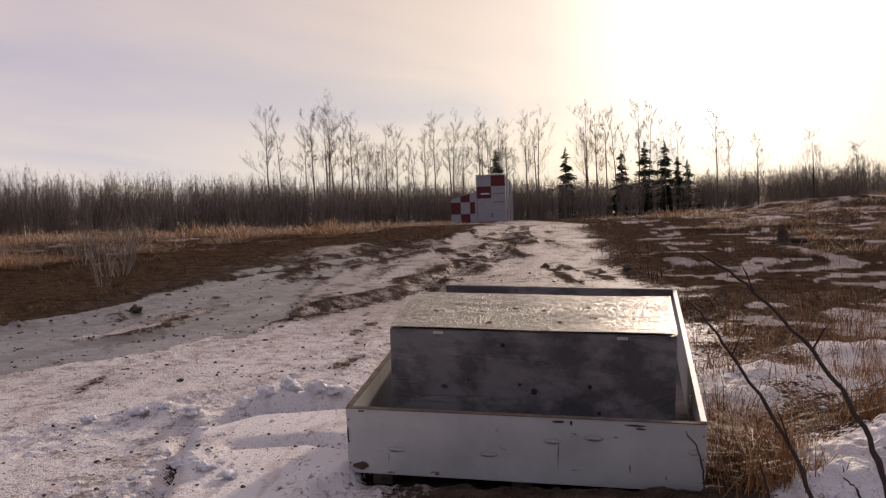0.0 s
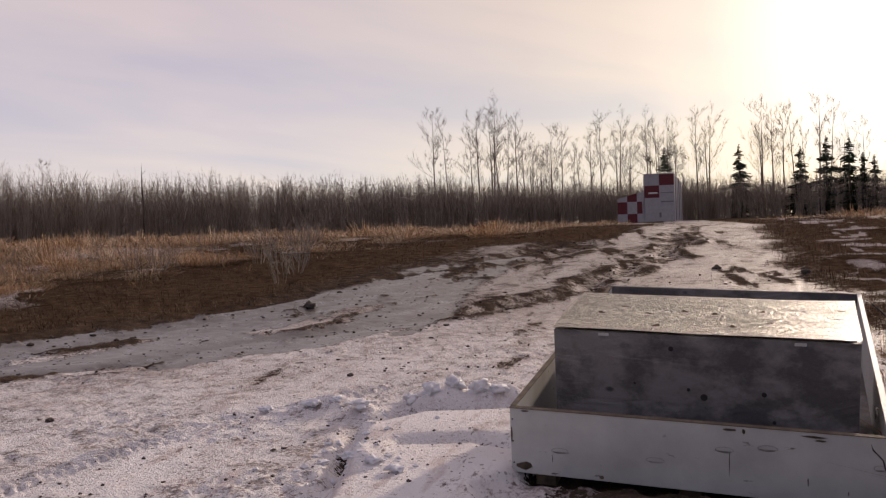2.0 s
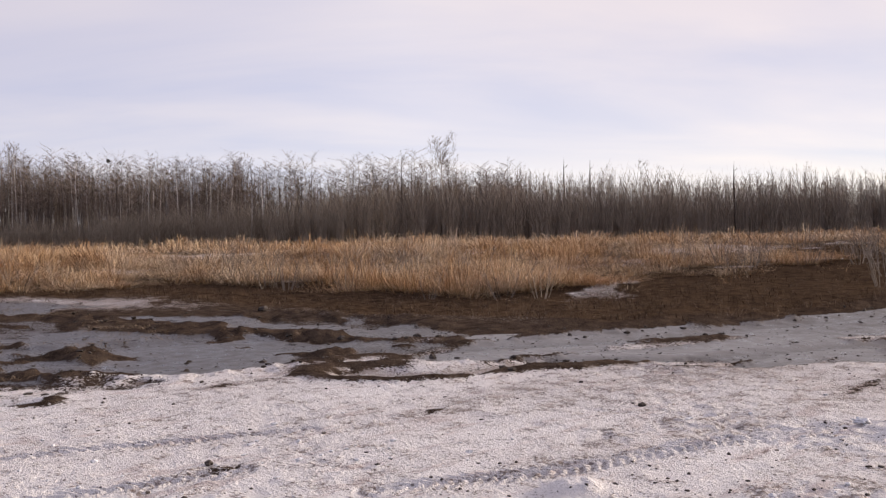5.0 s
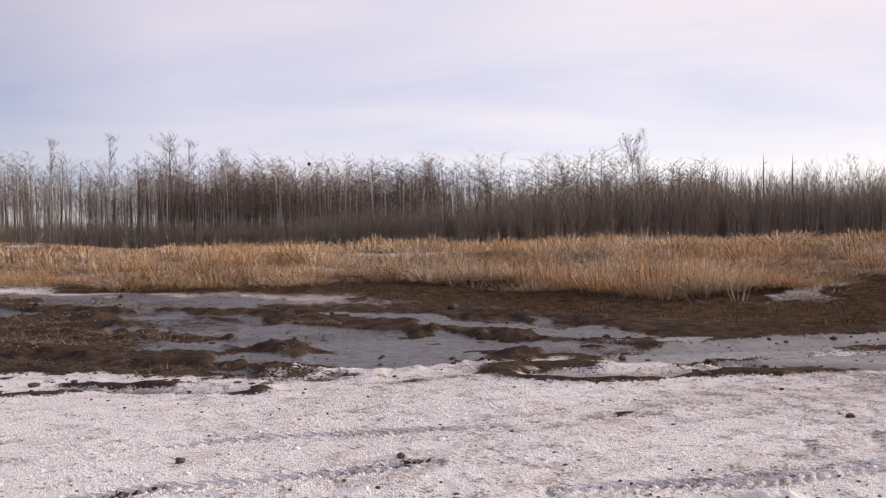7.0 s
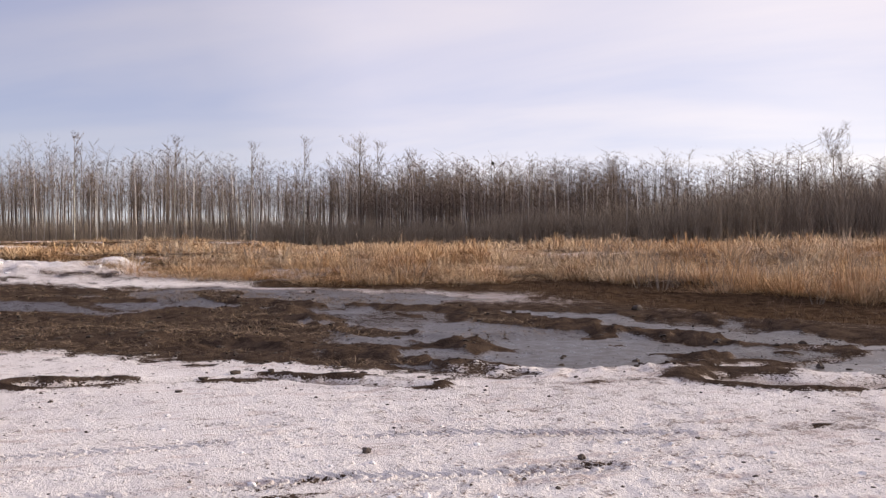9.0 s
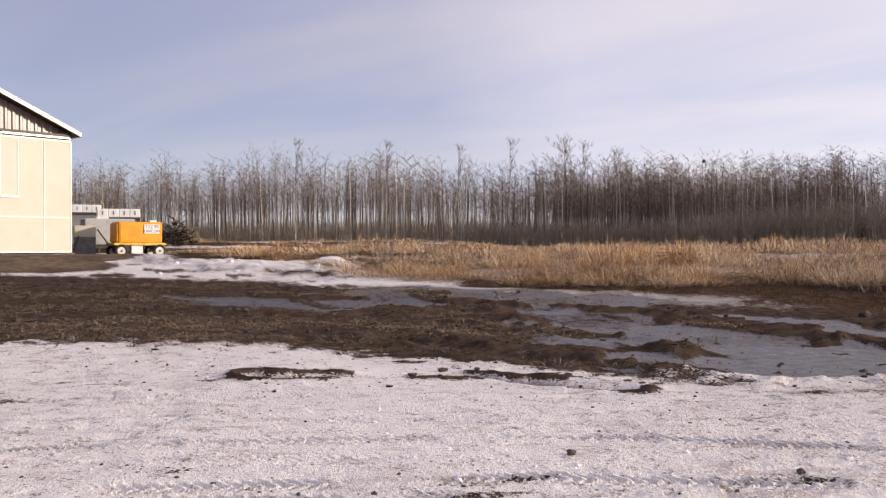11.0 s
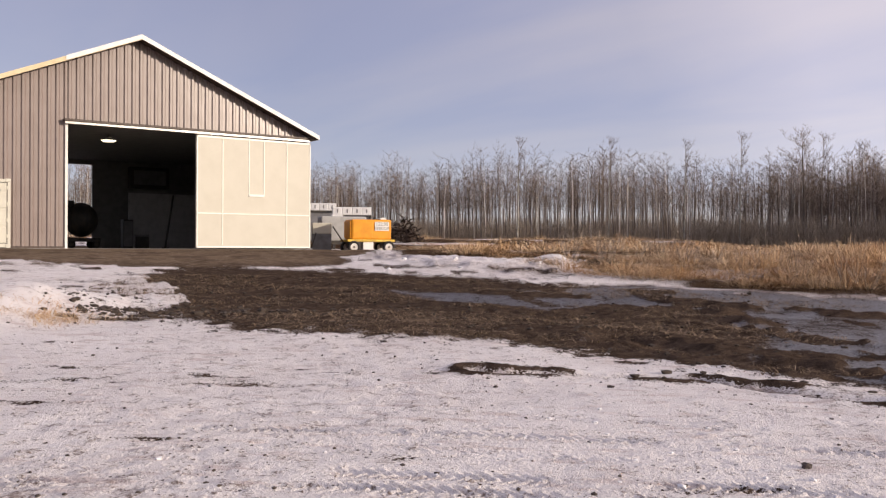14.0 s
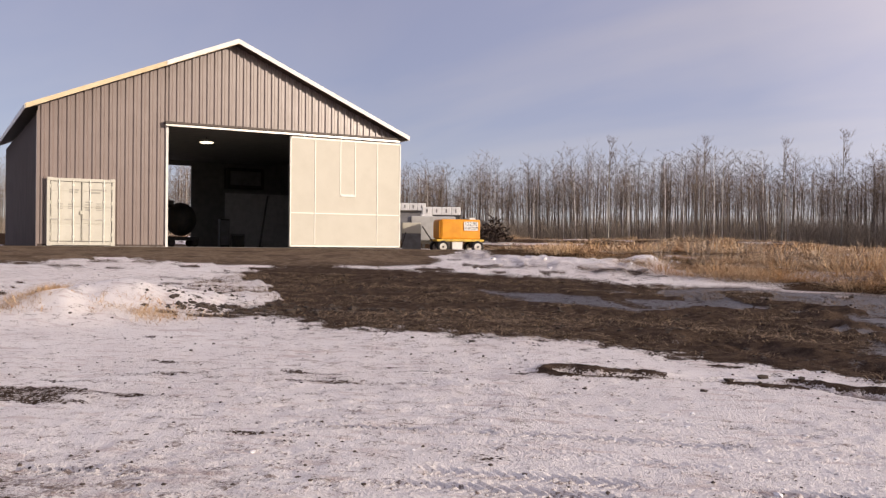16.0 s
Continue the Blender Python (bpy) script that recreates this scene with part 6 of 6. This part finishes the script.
def make_field():
    hang = lambda x, y: sdf_poly(x, y, [(-28, -22), (-42, -6), (-64, -24), (-50, -42)])
    snowy = lambda x, y: land(x, y)[1] > 0.55
    # mounded tussocks: each mound is a few crowns, taller at its middle
    nm = 3400
    az = rng.uniform(-30, 122, nm)
    r = 17 * (5.2 ** rng.random(nm))
    x, y = -np.sin(np.radians(az)) * r, np.cos(np.radians(az)) * r
    d = on_field(x, y)
    right = (x > 0.1 * y + 1.0) & (y > 0)
    first = np.interp(az, [-30, 10, 30, 45, 60, 75, 100], [4, 4, 5.0, 4.0, 2.6, 0.9, 0.6])
    keep = (d > first) & (hang(x, y) > 2) & (r < wood_edge(az) + 2) & (np.hypot(x - 6, y - 100) > 9)
    keep &= rng.random(nm) < np.where(right, 0.16 + 0.25 * (r > 40), 0.28 + 1.0 * smooth01((fbm(x, y, 0.22, 3, 71) - 0.42) / 0.16))
    keep[keep] &= ~(right[keep] & snowy(x[keep], y[keep]))
    x, y, r, az = x[keep], y[keep], r[keep], az[keep]
    big = (0.5 + 0.9 * rng.random(len(x)) ** 2) * np.clip(r / 32, 0.8, 1.7)
    tall = np.interp(az, [-30, 20, 45, 62, 75, 110], [0.42, 0.55, 0.75, 0.66, 0.52, 0.48]) * (0.34 + 1.05 * rng.random(len(x)) ** 2.4)
    cnt = 9
    ox, oy = rng.normal(0, 0.55, (len(x), cnt)) * big[:, None], rng.normal(0, 0.55, (len(x), cnt)) * big[:, None]
    dome = np.exp(-(ox**2 + oy**2) / (0.9 * big[:, None]) ** 2)
    gx, gy, gr = (x[:, None] + ox).ravel(), (y[:, None] + oy).ravel(), np.repeat(r, cnt)
    gh = (tall[:, None] * (0.45 + 0.6 * dome)).ravel() * (0.8 + 0.4 * rng.random(len(gx)))
    ok = (on_field(gx, gy) > 0.5) & (hang(gx, gy) > 1.0)
    gx, gy, gr, gh = gx[ok], gy[ok], gr[ok], gh[ok]
    m = len(gx)
    near = gr < 33
    protos = [tussock(400 + k, 28, 1.0, 1.5, 0.0066) for k in range(6)] + [tussock(410 + k, 10, 1.0, 1.5, 0.015) for k in range(6)]
    pick = np.where(near, rng.integers(0, 6, m), rng.integers(6, 12, m))
    tagged(scatter("tussock_grass", protos, pick, np.stack([gx, gy, ground_height(gx, gy)], -1), rng.uniform(0, 6.28, m), (0.6 + 0.5 * rng.random(m)) * np.clip(gr / 30, 0.8, 1.5), [GRASS_TAN], gh),
           "tall dry tan grass in soft mounds", "grass", kind="stuff")
    # thin grass and weeds between the mounds
    n = 25000
    az = rng.uniform(-34, 124, n)
    r = 10 * (8.5 ** (rng.random(n) ** 0.85))
    x, y = -np.sin(np.radians(az)) * r, np.cos(np.radians(az)) * r
    d = on_field(x, y)
    clump, knoll = fbm(x, y, 0.30, 3, 71), fbm(x, y, 1.1, 2, 74)
    right = (x > 0.1 * y + 1.0) & (y > 0)
    keep = (d > 0.2) & (hang(x, y) > 1.5) & (r < wood_edge(az) + 2) & (np.hypot(x - 6, y - 100) > 9)
    keep &= rng.random(n) < np.where(right, 0.30 + 0.5 * (clump > 0.46), 0.75)
    keep[keep] &= ~(snowy(x[keep], y[keep]) & (rng.random(int(keep.sum())) < 0.9))
    first = np.interp(az, [-30, 10, 30, 45, 60, 75, 100], [5, 5, 7.0, 5.5, 3.5, 1.8, 1.2])
    tan = keep & (rng.random(n) < smooth01((d - first * (0.15 + clump)) / 6.0) * np.where(right, 0.35, 0.8))
    low = keep & ~tan & (rng.random(n) < np.where(r > 50, 0.3, 0.8))
    thinp = [tuft(420 + k, 11, 0.38, 0.50, 0.0055, 2.4) for k in range(8)]
    shortp = [tuft(430 + k, 11, 0.20, 0.42, 0.007, 1.6) for k in range(8)]
    for name, sel, pr, mats, lab, hgt in (("thin_grass", tan, thinp, [GRASS_TAN], "thin bleached grass between taller mounds", 0.45 + 0.9 * knoll),
                                          ("dead_weeds", low, shortp, [GRASS_DARK], "short dead brown weeds along the yard", np.where(right, 0.75, 0.5) + 0.9 * clump)):
        m = int(sel.sum())
        sc = (0.75 + 0.5 * rng.random(m)) * np.clip(r[sel] / 28, 0.75, 1.9)
        tagged(scatter(name, pr, rng.integers(0, 8, m), np.stack([x[sel], y[sel], ground_height(x[sel], y[sel])], -1), rng.uniform(0, 6.28, m), sc, mats, hgt[sel] * (0.7 + 0.5 * rng.random(m))), lab, "grass", kind="stuff")
    # leafless weed stalks standing along the field's edge
    stalk = []
    for k in range(5):
        tr, r0 = Tris(), random.Random(480 + k)
        for s in range(9):
            a = r0.uniform(0, 6.28)
            p, e = Vector((0.12 * math.cos(a), 0.12 * math.sin(a), -0.05)), Vector((0.4 * math.cos(a), 0.4 * math.sin(a), r0.uniform(0.5, 1.0)))
            tr.add(tube([tuple(p), tuple(e)], [0.007, 0.003], 3))
            for j in range(4):
                g = p.lerp(e, r0.uniform(0.4, 0.95))
                tr.add(sliver(g, g + Vector((r0.uniform(-0.18, 0.18), r0.uniform(-0.18, 0.18), r0.uniform(0.05, 0.25))), 0.005, r0))
        stalk.append(tr.arrays())
    m = 420
    az, r = rng.uniform(18, 88, m), rng.uniform(17, 34, m)
    x, y = -np.sin(np.radians(az)) * r, np.cos(np.radians(az)) * r
    k = (on_field(x, y) > 1.5) & (on_field(x, y) < 9) & (fbm(x, y, 0.3, 2, 88) > 0.45)
    x, y = x[k], y[k]
    m = len(x)
    tagged(scatter("weed_stalks", stalk, rng.integers(0, 5, m), np.stack([x, y, ground_height(x, y)], -1), rng.uniform(0, 6.28, m), 0.7 + 0.6 * rng.random(m), [TWIG], 0.6 + 0.6 * rng.random(m)),
           "leafless reddish weed stalks at the field's edge", "weeds", kind="stuff")
    # weeds that stand in the muddy island
    n2 = 10000
    x, y = rng.uniform(-21, -9, n2), rng.uniform(-9, 6, n2)
    k = (sdf_poly(x, y, MUD) < -0.3) & (fbm(x * 1.4, y * 0.5, 0.8, 3, 60) > 0.44) & (np.minimum.reduce([sdf_poly(x, y, p) for p in PUDDLES]) > 0.3)
    x, y = x[k], y[k]
    m = len(x)
    tagged(scatter("mud_weeds", shortp, rng.integers(0, 8, m), np.stack([x, y, ground_height(x, y)], -1), rng.uniform(0, 6.28, m), 0.5 + 0.5 * rng.random(m), [GRASS_MAT], 0.12 + 0.25 * rng.random(m)),
           "flattened dead grass on churned mud", "grass", kind="stuff")
    # rust-coloured grass beside the crate
    nearp = [tuft(460 + k, 16, 0.36, 0.12, 0.0024, 0.8) for k in range(8)]
    spots = [(1.42, 4.35, 0.22, 90), (1.5, 5.0, 0.22, 40), (2.55, 5.0, 0.35, 80), (2.1, 6.6, 0.7, 36), (3.2, 6.2, 0.6, 60), (3.6, 8.5, 1.3, 70), (5.5, 10, 2.0, 110), (1.38, 3.8, 0.12, 24)]
    xs, ys = [], []
    for cx, cy, cr, cnt in spots:
        xs.append(rng.normal(cx, cr * 0.6, cnt)); ys.append(rng.normal(cy, cr * 0.6, cnt))
    x, y = np.concatenate(xs), np.concatenate(ys)
    lx = (x + 0.49) * 0.981 - (y - 4.37) * 0.1925
    k = lx > 1.72
    x, y = x[k], y[k]
    m = len(x)
    tagged(scatter("rusty_grass", nearp, rng.integers(0, 8, m), np.stack([x, y, ground_height(x, y)], -1), rng.uniform(0, 6.28, m), 0.8 + 0.8 * rng.random(m), [GRASS_RUST], 0.5 + 0.8 * rng.random(m)),
           "rusty dry grass poking through snow beside the crate", "grass", kind="stuff")
    # bleached tufts at the snowy bank by the drive
    spots = [(-12.4, -7.0, 0.7, 60), (-11.9, -8.6, 0.6, 50), (-13.4, -9.4, 0.7, 40)]
    xs = np.concatenate([rng.normal(a, c * 0.5, n) for a, b, c, n in spots]); ys = np.concatenate([rng.normal(b, c * 0.5, n) for a, b, c, n in spots])
    m = len(xs)
    tagged(scatter("bank_grass", nearp, rng.integers(0, 8, m), np.stack([xs, ys, ground_height(xs, ys)], -1), rng.uniform(0, 6.28, m), 1.2 + 0.8 * rng.random(m), [GRASS_TAN], 0.35 + 0.3 * rng.random(m)),
           "bleached grass on a low snow bank", "grass", kind="stuff")


make_field()


def make_brush_pile(az, r, w, h):
    t = thing("brush_pile", pose(*place_at(az, r)), "dark heap of cut brush beyond the cart", "brush pile")
    r0 = random.Random(77)
    tr = Tris()
    for k in range(420):
        a, q, f = r0.uniform(0, 6.28), w * r0.random() ** 0.6, r0.random()
        p = Vector((q * math.cos(a), q * 0.6 * math.sin(a), h * f * (1 - (q / w) ** 2)))
        e = p + Vector((r0.uniform(-0.9, 0.9), r0.uniform(-0.6, 0.6), r0.uniform(-0.1, 0.45)))
        tr.add(tube([tuple(p), tuple(p.lerp(e, 0.5)), tuple(e)], [0.05, 0.035, 0.008], 3))
    v, ti, _ = tr.arrays()
    ob = new("branches", mesh_of("branches", v, ti, [SHOOT_BARK]))
    ob.parent = t


make_brush_pile(98.2, 66, 2.2, 1.9)


# ---- willow shoots close to the camera ----
def shoot(name, pts, r0, label, twigs=()):
    t = thing(name, pose(*pts[0]), label, "branch")
    base = Vector(pts[0])
    rel = [Vector(p) - base for p in pts]
    fine = []
    for a, b in zip(rel, rel[1:]):
        for k in range(4):
            fine.append(a.lerp(b, k / 4) + Vector((rt.uniform(-1, 1), rt.uniform(-1, 1), rt.uniform(-1, 1))) * 0.004)
    fine.append(rel[-1])
    n = len(fine)
    v, ti = tube(fine, [r0 * (1 - 0.6 * k / n) * (1.18 if k % 5 == 0 else 1) for k in range(n)], 7)
    ob = new("stem", mesh_of("stem", [tuple(p) for p in v], ti, [SHOOT_BARK], smooth=True)); ob.parent = t
    for f, d in twigs:
        p = fine[int(f * (n - 1))]
        v, ti = tube([p, p + Vector(d) * 0.5 + Vector((0, 0, 0.01)), p + Vector(d)], [r0 * 0.35, r0 * 0.28, 0.001], 5)
        ob = new("side_twig", mesh_of("side_twig", [tuple(q) for q in v], ti, [SHOOT_BARK])); ob.parent = t


SHOOT_A = [(0.78, 1.962, 0.58), (0.784, 2.094, 0.661), (0.763, 2.231, 0.754), (0.719, 2.371, 0.863), (0.696, 2.491, 0.933), (0.683, 2.602, 0.971)]
SHOOT_B = [(0.914, 1.914, 0.616), (0.946, 2.049, 0.679), (0.949, 2.198, 0.767), (0.919, 2.356, 0.871), (0.873, 2.509, 0.963), (0.827, 2.653, 1.036), (0.761, 2.796, 1.098)]
shoot("willow_shoot", [(0.62, 1.35, 0.0), (0.70, 1.75, 0.35)] + SHOOT_A, 0.0062, "thin dark willow shoot arching over snow", ((0.45, (-0.02, 0.05, 0.10)), (0.7, (0.05, 0.02, 0.07))))
shoot("willow_shoot", [(0.75, 1.35, 0.0), (0.86, 1.70, 0.38)] + SHOOT_B, 0.008, "thick dark willow shoot leaning across the view", ((0.6, (0.06, 0.0, 0.08)), (0.8, (-0.03, 0.03, 0.09))))


for pts, lab in (([(0.80, 2.30, 0.0), (0.822, 2.355, 0.42), (0.818, 2.365, 0.495), (0.814, 2.377, 0.532), (0.805, 2.386, 0.552)], "short dark twig standing in snow"),
                 ([(0.71, 2.45, 0.0), (0.70, 2.50, 0.40), (0.695, 2.507, 0.478), (0.688, 2.527, 0.544), (0.66, 2.549, 0.603)], "small bent twig before the crate"),
                 ([(1.06, 2.24, 0.0), (1.04, 2.27, 0.42), (1.026, 2.277, 0.476), (1.007, 2.296, 0.51), (0.99, 2.306, 0.522)], "short broken twig above the snow bank")):
    shoot("willow_twig", pts, 0.004, lab)


# ---- stones, clods and broken snow ----
def lump(seed, sub=1, flat=0.75):
    bm = bmesh.new()
    bmesh.ops.create_icosphere(bm, subdivisions=sub, radius=1.0)
    off = Vector((seed * 3.1, seed * 1.7, seed * 0.9))
    for v in bm.verts:
        k = 0.78 + 0.55 * noise.noise(v.co * 1.3 + off) + 0.25 * noise.noise(v.co * 3.1 + off)
        v.co = Vector((v.co.x * k, v.co.y * k, v.co.z * k * flat))
    bmesh.ops.triangulate(bm, faces=bm.faces[:])
    v = np.array([tuple(q.co) for q in bm.verts])
    bm.verts.index_update()
    t = np.array([[q.index for q in f.verts] for f in bm.faces])
    bm.free()
    return v, t, np.zeros(len(t), int)


def strew(name, xs, ys, size, mats, label, category, sub=1, sink=0.25, seeds=8, flat=0.75):
    pr = [lump(k + 1, sub, flat) for k in range(seeds)]
    m = len(xs)
    z = ground_height(xs, ys) + size * (0.6 - sink - 0.35) 
    return tagged(scatter(name, pr, rng.integers(0, seeds, m), np.stack([xs, ys, z], -1), rng.uniform(0, 6.28, m), size, mats, size), label, category, kind="stuff")


def in_yard(x, y):
    return (sdf_poly(x, y, YARD) < -0.1) & (np.hypot(x, y) > 2.5)


def make_gravel():
    n = 7000
    az = rng.uniform(-20, 128, n)
    r = 3.4 * (7.0 ** rng.random(n))
    x, y = -np.sin(np.radians(az)) * r, np.cos(np.radians(az)) * r
    lane = (y > 7.5) & (x > -9)
    k = in_yard(x, y) & (rng.random(n) < np.where(lane, 1.0, 0.12 + 0.55 * (fbm(x, y, 0.6, 3, 81) > 0.52)))
    inc = (x > -0.7) & (x < 1.8) & (y > 3.8) & (y < 7.1)
    k &= ~inc
    x, y, r, lane = x[k], y[k], r[k], lane[k]
    size = (0.006 + 0.016 * rng.random(len(x)) ** 3) * np.where(lane, 1.1, 1.0) * np.clip(r / 8, 1, 1.8)
    strew("gravel", x, y, size, [STONE], "dark gravel scattered over packed snow", "gravel")
    # clods along the wheel tracks of the lane and the puddles
    xs, ys = [], []
    for pts, w in RUTS:
        for (ax, ay), (bx, by) in zip(pts, pts[1:]):
            m = int(math.hypot(bx - ax, by - ay) * (8 if ay < 26 else 4))
            f = rng.random(m)
            xs.append(ax + (bx - ax) * f + rng.normal(0, 0.45, m)); ys.append(ay + (by - ay) * f + rng.normal(0, 0.45, m))
    x, y = np.concatenate(xs), np.concatenate(ys)
    k = in_yard(x, y) & (np.hypot(x, y) < 45)
    x, y = x[k], y[k]
    strew("mud_clods", x, y, 0.014 + 0.055 * rng.random(len(x)) ** 5, [CLOD], "frozen mud clods thrown up along wheel ruts", "mud clods", 1, 0.2, 8, 0.6)
    x, y = rng.uniform(-21, -7.4, 5200), rng.uniform(-9, 8.5, 5200)
    k = (sdf_poly(x, y, MUD) < 0.3) & (fbm(x, y, 1.1, 3, 66) > 0.46)
    x, y = x[k], y[k]
    bare = land(x, y)[2] < 0.4
    x, y = x[bare], y[bare]
    strew("mud_crumbs", x, y, 0.015 + 0.05 * rng.random(len(x)) ** 3, [CLOD], "crumbled clods on the churned mud", "mud clods", 1, 0.3, 8, 0.55)
    # torn sod heaped along the near end of the mud
    f = rng.random(260)
    x, y = np.interp(f, [0, 0.4, 1], [-13.3, -13.9, -14.6]) + rng.normal(0, 0.35, 260), np.interp(f, [0, 0.4, 1], [-7.2, -6.0, -3.2]) + rng.normal(0, 0.3, 260)
    strew("torn_sod", x, y, 0.025 + 0.08 * rng.random(260) ** 2, [CLOD], "torn lumps of sod at the mud's edge", "sod", 1, 0.3, 8, 0.7)
    # broken snow
    xs, ys = [], []
    for cx, cy, cr, ch in CLUMPS[:13]:
        m = int(60 * cr + 8)
        xs.append(rng.normal(cx, cr * 0.75, m)); ys.append(rng.normal(cy, cr * 0.75, m))
    for cx, cy, c, m in ((-1.25, 4.4, 0.22, 90), (-1.35, 5.0, 0.15, 40), (-4.1, 1.2, 0.5, 120), (-4.6, 2.7, 0.6, 110), (-3.9, 3.3, 0.5, 60), (-2.2, 5.4, 0.7, 60), (-26, -1, 1.6, 60), (-5.4, 0.4, 0.8, 110)):
        xs.append(rng.normal(cx, c, m)); ys.append(rng.normal(cy, c, m))
    x, y = np.concatenate(xs), np.concatenate(ys)
    lx = (x + 0.49) * 0.981 - (y - 4.37) * 0.1925
    ly = (x + 0.49) * 0.1925 + (y - 4.37) * 0.981
    k = ~((lx > -0.06) & (lx < 1.72) & (ly > -0.1) & (ly < 2.6))
    x, y = x[k], y[k]
    far = np.where(np.hypot(x, y) > 15, 3.0, 1.0)
    strew("snow_crumbs", x, y, (0.005 + 0.028 * rng.random(len(x)) ** 4) * far, [SNOW_CLUMP], "broken lumps of crusted snow", "snow lumps", 1, 0.2, 8, 0.7)


make_gravel()


def rock(x, y, size, label, mat=STONE):
    v, t, _ = lump(int(abs(x * 7 + y * 3)) % 50, 2, 0.8)
    ob = new("rock", mesh_of("rock", v * size, t, [mat], smooth=False))
    ob.matrix_world = ground_pose(x, y, 40 * x, size * 0.3)
    tagged(ob, label, "rock")


for x, y, s, lab in ((-4.51, 13.31, 0.11, "dark boulder lying on the icy lane"), (-5.21, 1.49, 0.034, "small dark stone on packed snow"), (-4.59, 2.58, 0.028, "rounded brown stone on packed snow"),
                     (-3.79, 5.64, 0.032, "small dark rock on trodden snow"), (-9.27, 7.12, 0.055, "wet stone beside a frozen puddle"), (-8.73, 7.93, 0.06, "dark stone at the puddle's edge"),
                     (-7.12, 6.69, 0.05, "dark wet stone on grey ice"), (2.0, 18.0, 0.09, "dark frozen clod on the snowy lane"), (3.3, 16.5, 0.09, "mud clod beside the lane"),
                     (-12.9, 8.3, 0.10, "muddy stone at the field's edge"), (-4.85, 6.3, 0.022, "pebble on packed snow"), (-2.2, 7.5, 0.03, "dark pebble beside wheel marks")):
    rock(x, y, s, lab)


def snow_lump(x, y, size, tall):
    v, t, _ = lump(int(abs(x * 31 + y * 17)) % 50, 3, tall)
    jag = np.array([0.75 + 0.5 * noise.noise(Vector(p) * 2.6 + Vector((x * 5, y * 5, 0))) for p in v])
    ob = new("snow_lump", mesh_of("snow_lump", v * jag[:, None] * size, t, [SNOW_CLUMP], smooth=True))
    ob.matrix_world = ground_pose(x, y, 70 * x, size * 0.25)
    tagged(ob, "broken lump of crusted snow on trodden yard", "snow lump", "broken snow lumps")


for x, y, size, tall in ((-1.36, 6.05, 0.10, 1.2), (-1.22, 6.12, 0.13, 1.25), (-1.06, 6.16, 0.14, 1.2), (-0.90, 6.14, 0.13, 1.25), (-0.76, 6.10, 0.12, 0.9), (-1.62, 5.72, 0.12, 0.8), (-1.86, 6.0, 0.08, 0.8),
                         (-2.02, 5.92, 0.12, 0.7), (-2.36, 5.95, 0.10, 0.7), (-1.42, 5.42, 0.08, 0.8), (-1.32, 4.42, 0.07, 0.8), (-1.16, 4.28, 0.08, 0.8), (-1.5, 4.55, 0.06, 0.8), (-1.02, 4.16, 0.08, 0.7)):
    snow_lump(x, y, size * 0.8, tall * 0.6)
